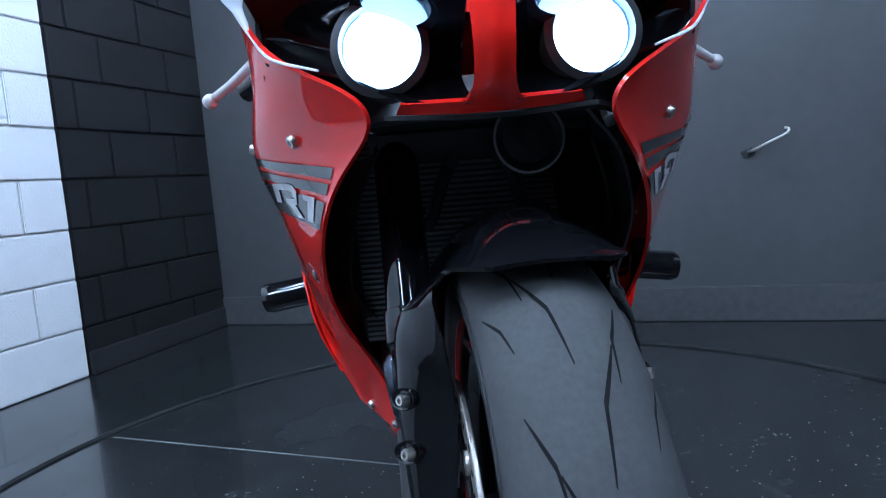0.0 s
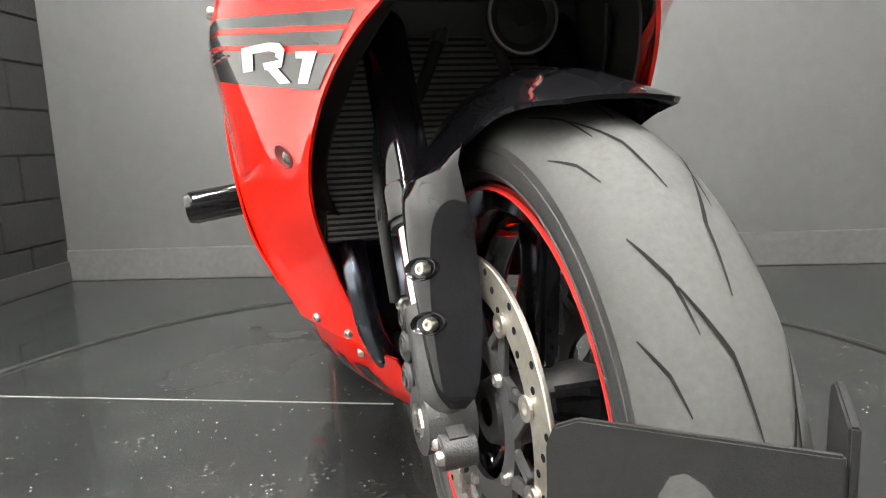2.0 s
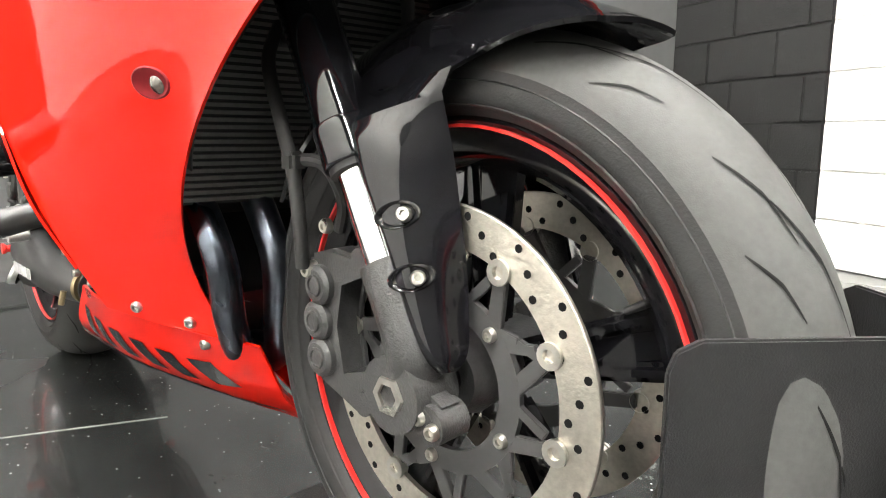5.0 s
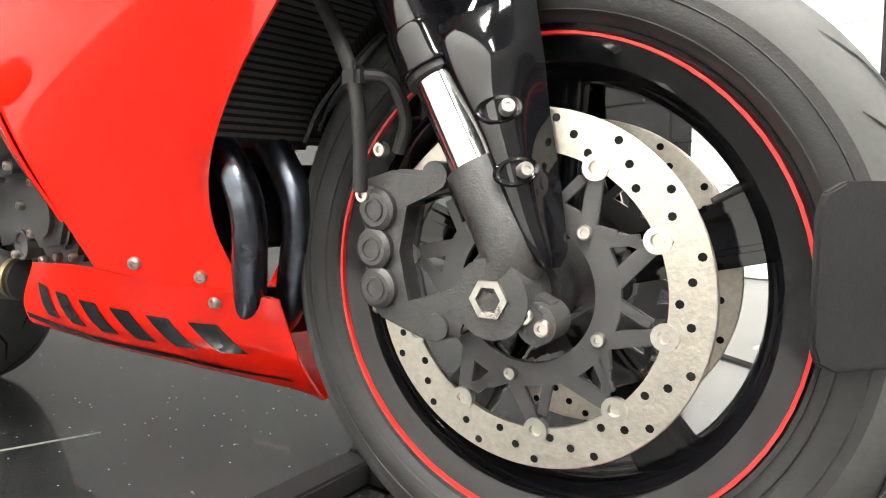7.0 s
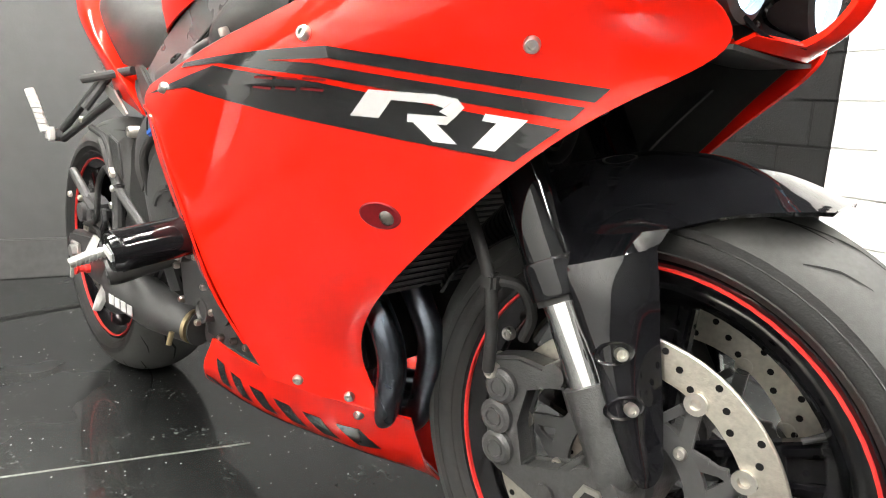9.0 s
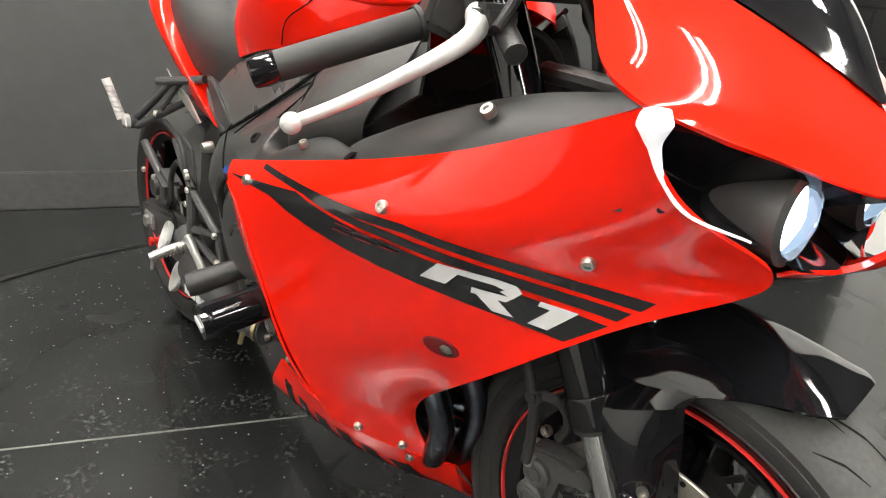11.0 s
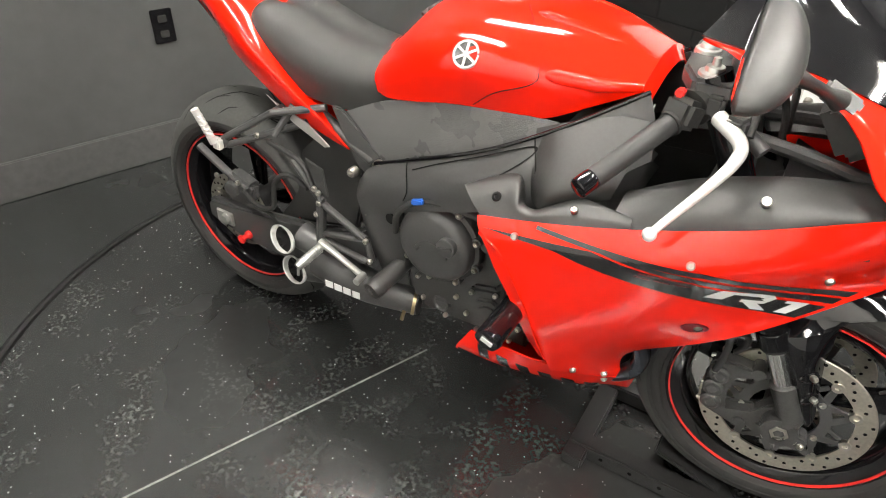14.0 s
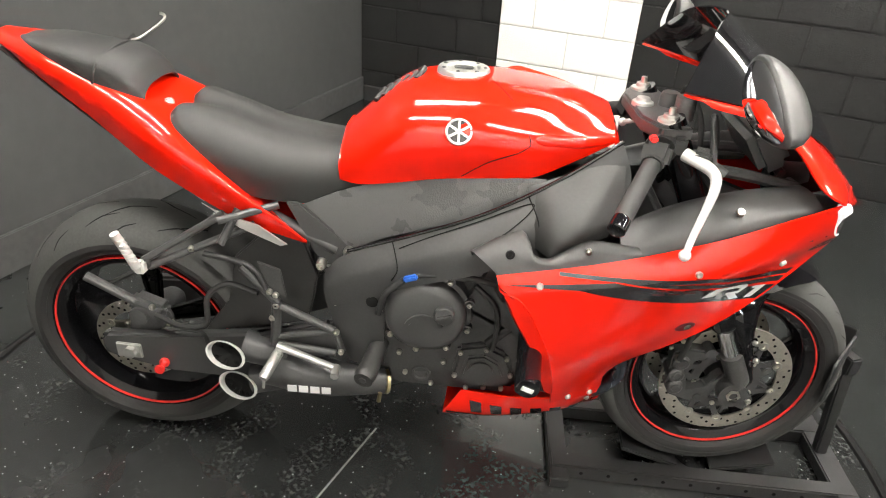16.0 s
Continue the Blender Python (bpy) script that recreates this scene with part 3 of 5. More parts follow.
    tube(bm, [(1.268, s * 0.12, 0.507), (1.30, s * 0.105, 0.503), (1.307, s * 0.09, 0.47), (1.295, s * 0.085, 0.44)], 0.0062, 10)
    box(bm, (0.02, 0.018, 0.02), pose(1.274, s * 0.12, 0.505), 0.004)
    part("brake_hose", bm, HOSE, leg, "black brake hose")

bm = nb()
slab(bm, [(1.075, -0.075), (1.075, 0.075), (1.10, 0.135), (1.16, 0.135), (1.165, 0.06), (1.165, -0.06), (1.16, -0.135), (1.10, -0.135)], 0.0, 0.03, 0.006)
bmesh.ops.transform(bm, matrix=Matrix.Translation((0, 0, 0.928)) @ pose(0, 0, 0, 90, 0, 0), verts=bm.verts)
clamp = part("top_clamp", bm, BLACK_SATIN, bike, "black triple clamp")
part("stem_nut", lathe(nb(), [(0, 0.014), (0.013, 0.014), (0.015, 0.008), (0.021, 0.006), (0.022, -0.002)], (1.098, 0, 0.957), 24, "z"), ALU, clamp, "silver steering stem nut")
part("ignition_switch", lathe(nb(), [(0, 0.028), (0.016, 0.028), (0.02, 0.02), (0.021, -0.002)], (1.15, 0, 0.957), 24, "z"), BLACK_SATIN, clamp)
bm = nb()
box(bm, (0.07, 0.27, 0.05), pose(1.235, 0, 0.735, 0, 26, 0), 0.01)
part("lower_clamp", bm, BLACK_SATIN, bike)

# front mudguard: a narrow dome whose edge flares into the two fork guards
GUARD = ((152, 0.322, 0.294, 0.060), (142, 0.325, 0.288, 0.066), (122, 0.327, 0.272, 0.080), (108, 0.328, 0.258, 0.090), (97, 0.328, 0.252, 0.092), (88, 0.328, 0.256, 0.088),
         (81, 0.328, 0.272, 0.083), (75, 0.328, 0.291, 0.079), (70, 0.328, 0.306, 0.074), (66, 0.328, 0.318, 0.064), (63.5, 0.328, 0.325, 0.046))


def guard_edge(angle, s):
    back = [g[0] for g in GUARD][::-1]
    r, y = (float(np.interp(angle, back, [g[k] for g in GUARD][::-1])) for k in (2, 3))
    return (1.412 + r * math.cos(radians(angle)), s * y, 0.318 + r * math.sin(radians(angle)))


rows = []
for a, top, edge, wide in GUARD:
    t = radians(a)
    sec = []
    for f in (-1, -0.93, -0.8, -0.6, -0.3, 0, 0.3, 0.6, 0.8, 0.93, 1):
        r = top - (top - edge) * abs(f) ** 2.4
        sec.append((1.412 + r * math.cos(t), f * wide, 0.318 + r * math.sin(t)))
    rows.append(sec)
guard = part("front_mudguard", shell(nb(), rows, 44, 60, 0.004), BLACK_GLOSS, bike, "gloss black front mudguard", angle=50)
for s in (-1, 1):
    rows = [[(1.337, s * 0.106, 0.527), (1.349, s * 0.1175, 0.534), (1.374, s * 0.1185, 0.543), (1.403, s * 0.106, 0.553), (1.431, s * 0.0865, 0.563)]]
    for z, x0, x1, out, end in ((0.512, 1.345, 1.436, 0.125, 0.078), (0.480, 1.362, 1.438, 0.127, 0.074), (0.432, 1.393, 1.446, 0.127, 0.074), (0.385, 1.421, 1.455, 0.124, 0.080), (0.358, 1.437, 1.461, 0.120, 0.088), (0.345, 1.446, 1.459, 0.112, 0.098)):
        rows.append([(x0 + (x1 - x0) * u, s * (end + (out - end) * v), z + 0.018 * (1 - u) * (z > 0.4)) for u, v in ((0, 0.62), (0.10, 0.86), (0.38, 1.0), (0.74, 0.78), (1, 0.0))])
    wing = part("fork_guard", shell(nb(), rows, 30, 36, 0.003, (0, -s, 0)), BLACK_GLOSS, guard, "gloss black fork guard", angle=60)
    web = [[guard_edge(a, s) for a in (118, 110, 102, 94, 84)], rows[0]]
    part("guard_web", shell(nb(), web, 18, 8, 0.003, (0, -s, 0)), BLACK_GLOSS, guard, angle=60)
    g = smooth_grid(rows, 30, 36)
    wing_tree = BVHTree.FromPolygons([p for r in g for p in r], [(j * 30 + k, j * 30 + k + 1, (j + 1) * 30 + k + 1, (j + 1) * 30 + k) for j in range(35) for k in range(29)])
    bolts = nb()
    for x, z in ((1.417, 0.468), (1.432, 0.420)):
        hit, n, _, _ = wing_tree.ray_cast(Vector((x, s * 0.4, z)), Vector((0, -s, 0)))
        n = n if n.y * s > 0 else -n
        bm = lathe(nb(), [(0.0, -0.0035), (0.72, -0.003), (0.9, 0.001), (1.0, 0.0018), (1.08, -0.002)], (0, 0, 0), 28, "z")
        bmesh.ops.transform(bm, matrix=Matrix.Translation(hit + n * 0.0008) @ n.to_track_quat("Z", "Y").to_matrix().to_4x4() @ pose(0, 0, 0, 0, 0, -12 * s) @ Matrix.Diagonal((0.018, 0.0105, 0.7, 1)), verts=bm.verts)
        part("bolt_recess", bm, BLACK_GLOSS, guard)
        bolt(bolts, hit + n * 0.001 + Vector((0.007, 0, 0.001)), n, 0.0062, 0.005)
    each("bolt", bolts, STEEL, guard)

# the bars are turned a little to the left, and the front end leans in its chock
TURNED = Matrix.Translation((1.125, 0, 0.96)) @ pose(0, 0, 0, 2.2, 0, 0) @ Matrix.Translation((0, 0, 0.014)) @ Matrix.Rotation(radians(4.5), 4, -FORK) @ Matrix.Translation((-1.125, 0, -0.96))
for ob in [o for o in bpy.data.objects if o not in before_front and o.type == "MESH"]:
    ob.data.transform(TURNED)
rear = wheel("rear_wheel", RA, 0.320, 0.192, 0.165, "black rear wheel with a red rim line")
brake_disc(rear, RA, -0.094, 0.110, 0.078, 6, STEEL)

# side fairings
SIDE_TOP = [[(0.835, -0.272, 0.703), (1.03, -0.274, 0.751), (1.24, -0.244, 0.807), (1.425, -0.228, 0.884)],
            [(0.842, -0.283, 0.690), (1.04, -0.294, 0.727), (1.25, -0.280, 0.766), (1.445, -0.205, 0.806)],
            [(0.847, -0.286, 0.678), (1.045, -0.295, 0.712), (1.26, -0.272, 0.745), (1.492, -0.135, 0.782)],
            [(0.880, -0.290, 0.668), (1.045, -0.294, 0.700), (1.26, -0.262, 0.726), (1.514, -0.078, 0.742)],
            [(0.902, -0.290, 0.645), (1.04, -0.288, 0.672), (1.23, -0.254, 0.690), (1.440, -0.142, 0.711)],
            [(0.922, -0.288, 0.610), (1.03, -0.280, 0.638), (1.19, -0.252, 0.655), (1.366, -0.176, 0.652)]]
SIDE_LOW = [[(0.952, -0.280, 0.545), (1.02, -0.268, 0.550), (1.13, -0.242, 0.556), (1.258, -0.202, 0.546)],
            [(0.974, -0.262, 0.465), (1.00, -0.245, 0.462), (1.06, -0.216, 0.458), (1.130, -0.160, 0.452)],
            [(0.986, -0.226, 0.390), (1.01, -0.204, 0.386), (1.05, -0.178, 0.383), (1.100, -0.137, 0.378)],
            [(0.990, -0.200, 0.340), (1.02, -0.176, 0.330), (1.06, -0.150, 0.320), (1.120, -0.105, 0.310)]]
SIDE = SIDE_TOP + SIDE_LOW
for s in (-1, 1):
    rows = SIDE if s < 0 else mirrored(SIDE)
    side = part("side_fairing", shell(nb(), rows, 44, 60, 0.004, (0, -s, 0), 60), RED, bike, "gloss red side fairing with black decals")
    g = smooth_grid(rows, 44, 60, 60)
    flat = [p for r in g for p in r]
    tree = BVHTree.FromPolygons(flat, [(j * 44 + k, j * 44 + k + 1, (j + 1) * 44 + k + 1, (j + 1) * 44 + k) for j in range(59) for k in range(43)])

    def stuck(bm, quad, nu=16, nv=4, proud=0.0012):
        """A thin sticker over a four-cornered patch of the x-z plane, laid on the fairing."""
        a, b, c, d = [Vector((x, 0, z)) for x, z in quad]
        grid = []
        for j in range(nv + 1):
            line = []
            for k in range(nu + 1):
                u, v = k / nu, j / nv
                p = (a * (1 - u) + b * u) * (1 - v) + (d * (1 - u) + c * u) * v
                hit, n, _, _ = tree.ray_cast(Vector((p.x, s * 0.6, p.z)), Vector((0, -s, 0)))
                line.append(bm.verts.new(hit + (n if n.y * s > 0 else -n) * proud) if hit else None)
            grid.append(line)
        for j in range(nv):
            for k in range(nu):
                vs = (grid[j][k], grid[j][k + 1], grid[j + 1][k + 1], grid[j + 1][k])
                if None not in vs:
                    bm.faces.new(vs)

    bm = nb()
    stuck(bm, [(0.850, 0.690), (1.05, 0.722), (1.20, 0.708), (0.985, 0.700)], 16, 6)
    stuck(bm, [(0.985, 0.700), (1.20, 0.708), (1.392, 0.678), (1.357, 0.649)], 24, 8)
    stuck(bm, [(1.05, 0.730), (1.20, 0.724), (1.20, 0.713), (1.05, 0.725)], 12, 2)
    stuck(bm, [(1.20, 0.724), (1.408, 0.696), (1.398, 0.685), (1.20, 0.713)], 18, 2)
    stuck(bm, [(0.95, 0.727), (1.22, 0.738), (1.22, 0.728), (0.95, 0.721)], 14, 2)
    stuck(bm, [(1.22, 0.738), (1.424, 0.711), (1.414, 0.700), (1.22, 0.728)], 18, 2)
    part("decal_band", bm, DECAL, side, "black decal band with red pin stripes")
    bm = nb()
    for quad in (((1.248, 0.704), (1.270, 0.701), (1.250, 0.680), (1.224, 0.681)), ((1.248, 0.704), (1.302, 0.702), (1.300, 0.694), (1.264, 0.696)), ((1.302, 0.702), (1.318, 0.699), (1.306, 0.691), (1.298, 0.694)),
                 ((1.318, 0.699), (1.322, 0.692), (1.312, 0.682), (1.302, 0.688)), ((1.276, 0.685), (1.314, 0.684), (1.306, 0.677), (1.274, 0.678)), ((1.278, 0.679), (1.298, 0.678), (1.312, 0.661), (1.292, 0.662)),
                 ((1.337, 0.688), (1.368, 0.684), (1.354, 0.679), (1.334, 0.682)), ((1.350, 0.686), (1.368, 0.684), (1.342, 0.657), (1.324, 0.659))):
        stuck(bm, quad, 6, 5, 0.0024)
    part("white_marking", bm, WHITE, side, "white slanted marking shapes")
    bm = nb()
    for k in range(3):
        x = 1.128 + 0.030 * k
        stuck(bm, [(x, 0.7125), (x + 0.024, 0.7115), (x + 0.0225, 0.7095), (x - 0.0015, 0.7105)], 3, 1, 0.0024)
        stuck(bm, [(x - 0.006, 0.7035), (x + 0.018, 0.7025), (x + 0.0165, 0.7005), (x - 0.0075, 0.7015)], 3, 1, 0.0024)
    each("marking_bar", bm, RED_DARK, side, "small dark red marking bars")

    def skin(x, z, proud=0.0):
        hit, n, _, _ = tree.ray_cast(Vector((x, s * 0.6, z)), Vector((0, -s, 0)))
        n = n if n.y * s > 0 else -n
        return hit + n * proud, n
    bm = nb()
    for x, z in ((0.917, 0.698), (1.197, 0.748), (1.378, 0.742), (1.030, 0.345), (1.085, 0.330)):
        p, n = skin(x, z)
        bolt(bm, p + n * 0.002, n, 0.007)
    each("bolt", bm, STEEL, side, "silver socket bolts")
    p, n = skin(1.232, 0.585)
    bm = nb()
    bmesh.ops.create_uvsphere(bm, u_segments=20, v_segments=10, radius=1, matrix=Matrix.Translation(p - n * 0.008) @ n.to_track_quat("Z", "Y").to_matrix().to_4x4() @ Matrix.Diagonal((0.012, 0.012, 0.012, 1)))
    part("indicator", bm, mat("smoked indicator lens", (0.10, 0.085, 0.07), 0.08, vary=0.6, scale=60, coat=1.0), side, "smoked indicator lens")
    # recess isn't sunk: dark red on a raised rim paints its shade
    p, n = skin(1.226, 0.587)
    bm = lathe(nb(), [(0.0, 0.12), (0.8, 0.10), (1.0, 0.22), (1.1, 0.0)], (0, 0, 0), 28, "z")
    bmesh.ops.transform(bm, matrix=Matrix.Translation(p) @ n.to_track_quat("Z", "Y").to_matrix().to_4x4() @ Matrix.Diagonal((0.021, 0.0135, 0.005, 1)), verts=bm.verts)
    part("indicator_rim", bm, RED_DARK, side, "indicator rim, dark red painting the shade of a recess")
    flange = [[r[0], (r[0][0] - wide * 0.5, r[0][1] - s * 0.005, r[0][2]), (r[0][0] - wide, r[0][1] - s * 0.014, r[0][2]), (r[0][0] - wide - 0.004, r[0][1] - s * 0.075, r[0][2])] for r, wide in zip(rows[2:9], (0.002, 0.028, 0.038, 0.042, 0.037, 0.029, 0.018))]
    part("rear_flange", shell(nb(), flange, 10, 24, 0.003), RED, side)
    liner = [[(x - (0.045 if k == 3 else 0.012), y - s * 0.036, z + (0.012 if k == 3 else 0)) for k, (x, y, z) in enumerate(r)] for r in rows[4:9]]
    upper = [[(x - 0.004, y - s * 0.032, z - 0.004) for x, y, z in r[:3]] for r in rows[0:5]]
    part("upper_liner", shell(nb(), upper, 24, 14, 0.003, (0, -s, 0)), PLASTIC, side, "black inner fairing liner")
    dam = [[(1.475, s * 0.085, 0.744), (1.42, s * 0.128, 0.705), (1.35, s * 0.158, 0.640), (1.26, s * 0.162, 0.560)],
           [(1.36, s * 0.12, 0.770), (1.32, s * 0.140, 0.720), (1.27, s * 0.155, 0.640), (1.21, s * 0.158, 0.555)],
           [(1.24, s * 0.14, 0.800), (1.21, s * 0.150, 0.730), (1.19, s * 0.155, 0.640), (1.17, s * 0.156, 0.550)]]
    if s > 0:
        part("air_dam", shell(nb(), dam, 16, 12, 0.003), PLASTIC, side, "black inner air dam")
    part("inner_panel", shell(nb(), liner, 20, 24, 0.003), PLASTIC, side, "black inner fairing panel")

# belly pan
for s in (-1, 1):
    rows = [[(0.790, -0.178, 0.330), (0.92, -0.190, 0.335), (1.04, -0.160, 0.325), (1.115, -0.110, 0.310), (1.140, -0.080, 0.300)],
            [(0.757, -0.178, 0.268), (0.90, -0.165, 0.262), (1.03, -0.120, 0.250), (1.090, -0.070, 0.235), (1.125, -0.040, 0.220)],
            [(0.752, -0.140, 0.235), (0.89, -0.110, 0.215), (1.02, -0.050, 0.190), (1.075, -0.010, 0.175), (1.100, 0.010, 0.165)],
            [(0.760, 0.024, 0.225), (0.89, 0.024, 0.200), (1.02, 0.025, 0.170), (1.070, 0.026, 0.158), (1.090, 0.027, 0.150)]]
    if s > 0:
        rows = [[(x, 0.06 - y, z) for x, y, z in r] for r in rows]
    pan = part("belly_pan", shell(nb(), rows, 36, 24, 0.004, (0, -s, 0)), RED, bike, "gloss red belly pan")
    g = smooth_grid(rows, 36, 24)
    flat = [p for r in g for p in r]
    tree = BVHTree.FromPolygons(flat, [(j * 36 + k, j * 36 + k + 1, (j + 1) * 36 + k + 1, (j + 1) * 36 + k) for j in range(23) for k in range(35)])
    bm = nb()
    for k in range(6):
        x, z = 0.812 + 0.047 * k, 0.307 - 0.0062 * k
        stuck(bm, [(x, z), (x + 0.027, z - 0.003), (x + 0.031, z - 0.044), (x + 0.006, z - 0.041)], 4, 4)
    each("marking_bar", bm, DECAL, pan, "row of black marking bars")
    bm = nb()
    stuck(bm, [(0.760, 0.264), (0.98, 0.228), (0.98, 0.219), (0.760, 0.256)], 18, 2)
    stuck(bm, [(0.98, 0.228), (1.09, 0.192), (1.09, 0.188), (0.98, 0.219)], 10, 2)
    part("black_stripe", bm, DECAL, pan)
    bm = nb()
    for x, z in ((1.028, 0.327), (1.085, 0.300)):
        p, n, _, _ = tree.ray_cast(Vector((x, s * 0.6, z)), Vector((0, -s, 0)))
        if p:
            bolt(bm, p, (0, s, 0), 0.007)
    each("bolt", bm, STEEL, pan)

# nose cowl, lamps and screen
for s in (-1, 1):
    rows = [[(1.118, s * 0.196, 1.050), (1.145, s * 0.198, 1.042), (1.172, s * 0.194, 1.028)],
            [(1.235, s * 0.170, 1.027), (1.256, s * 0.180, 1.018), (1.275, s * 0.182, 1.003)],
            [(1.300, s * 0.146, 1.006), (1.320, s * 0.178, 0.990), (1.335, s * 0.196, 0.966)],
            [(1.370, s * 0.115, 0.976), (1.378, s * 0.185, 0.952), (1.380, s * 0.226, 0.914)],
            [(1.440, s * 0.060, 0.935), (1.442, s * 0.150, 0.912), (1.420, s * 0.236, 0.893)],
            [(1.500, s * 0.003, 0.890), (1.498, s * 0.100, 0.872), (1.442, s * 0.214, 0.880)],
            [(1.552, s * 0.003, 0.832), (1.538, s * 0.070, 0.833), (1.470, s * 0.178, 0.866)]]
    cowl = part("nose_cowl", shell(nb(), rows, 22, 44, 0.004, (-1, 0, -0.3)), RED, bike, "gloss red nose cowl")
    rows = [[(1.432, s * 0.218, 0.880), (1.490, s * 0.135, 0.852), (1.528, s * 0.065, 0.832), (1.545, s * 0.018, 0.824)],
            [(1.405, s * 0.205, 0.845), (1.435, s * 0.130, 0.815), (1.450, s * 0.070, 0.797), (1.470, s * 0.022, 0.787)],
            [(1.437, s * 0.196, 0.808), (1.486, s * 0.124, 0.785), (1.506, s * 0.066, 0.757), (1.522, s * 0.018, 0.752)]]
    lamp = part("headlamp", shell(nb(), rows, 24, 16, 0.003, (-1, 0, 0)), BLACK_GLOSS, cowl, "black headlamp housing, lamp lit")
    bm = lathe(nb(), [(0.030, 0.0), (0.038, 0.0), (0.040, 0.03), (0.041, 0.07), (0.034, 0.074), (0.033, 0.066), (0.030, 0.06)], (1.425, s * 0.088, 0.803), 32, "x")
    part("projector", bm, BLACK_SATIN, lamp, "black projector barrel")
    bm = lathe(nb(), [(0.0, 0.020), (0.012, 0.0185), (0.022, 0.014), (0.030, 0.006), (0.033, 0.0)], (1.488, s * 0.088, 0.803), 32, "x")
    glass = part("lamp_lens", bm, LENS, lamp, "lit bluish projector lens")
    glass.visible_shadow = False
    part("lamp_core", lathe(nb(), [(0.0, 0.004), (0.012, 0.003), (0.023, 0.0), (0.023, -0.004), (0.0, -0.004)], (1.476, s * 0.088, 0.803), 28, "x"), CORE, lamp, "lit white lamp core")
    bm = tube(nb(), [(1.431, s * 0.219, 0.884), (1.433, s * 0.221, 0.874), (1.434, s * 0.217, 0.858), (1.440, s * 0.205, 0.832), (1.456, s * 0.186, 0.808), (1.486, s * 0.142, 0.790)], [0.010, 0.0135, 0.005, 0.002, 0.0015, 0.001], 14, 40)
    part("position_lamp", bm, LED, lamp, "white lit position strip")
rows = [[(1.552, -0.018, 0.832), (1.558, 0.0, 0.834), (1.552, 0.018, 0.832)], [(1.553, -0.016, 0.79), (1.560, 0.0, 0.79), (1.553, 0.016, 0.79)],
        [(1.535, -0.017, 0.762), (1.543, 0.0, 0.762), (1.535, 0.017, 0.762)], [(1.512, -0.026, 0.746), (1.517, 0.0, 0.745), (1.512, 0.026, 0.746)]]
part("nose_bridge", shell(nb(), rows, 9, 20, 0.006, (-1, 0, 0)), RED, bike, "red strip between the headlamps")
rows = [[(1.502, -0.075, 0.755), (1.518, -0.035, 0.752), (1.522, 0, 0.751), (1.518, 0.035, 0.752), (1.502, 0.075, 0.755)],
        [(1.490, -0.080, 0.748), (1.506, -0.035, 0.744), (1.510, 0, 0.743), (1.506, 0.035, 0.744), (1.490, 0.080, 0.748)]]
part("chin", shell(nb(), rows, 20, 4, 0.004), RED, bike)
rows = [[(1.492, -0.09, 0.748), (1.506, 0, 0.742), (1.492, 0.09, 0.748)], [(1.40, -0.145, 0.750), (1.40, 0, 0.760), (1.40, 0.145, 0.750)], [(1.27, -0.18, 0.79), (1.27, 0, 0.81), (1.27, 0.18, 0.79)]]
part("chin_duct", shell(nb(), rows, 16, 16, 0.004), PLASTIC, bike, "black duct panel under the nose")
rows = [[(1.116, -0.200, 1.054), (1.175, -0.105, 1.142), (1.215, 0, 1.160), (1.175, 0.105, 1.142), (1.116, 0.200, 1.054)],
        [(1.245, -0.168, 1.026), (1.265, -0.090, 1.088), (1.285, 0, 1.108), (1.265, 0.090, 1.088), (1.245, 0.168, 1.026)],
        [(1.350, -0.126, 0.988), (1.362, -0.068, 1.028), (1.375, 0, 1.042), (1.362, 0.068, 1.028), (1.350, 0.126, 0.988)],
        [(1.435, -0.066, 0.941), (1.447, -0.035, 0.960), (1.455, 0, 0.966), (1.447, 0.035, 0.960), (1.435, 0.066, 0.941)],
        [(1.503, -0.006, 0.892), (1.504, -0.003, 0.893), (1.505, 0, 0.893), (1.504, 0.003, 0.893), (1.503, 0.006, 0.892)]]
part("windscreen", shell(nb(), rows, 30, 34, 0.003), TINT, bike, "smoked double-curved windscreen")

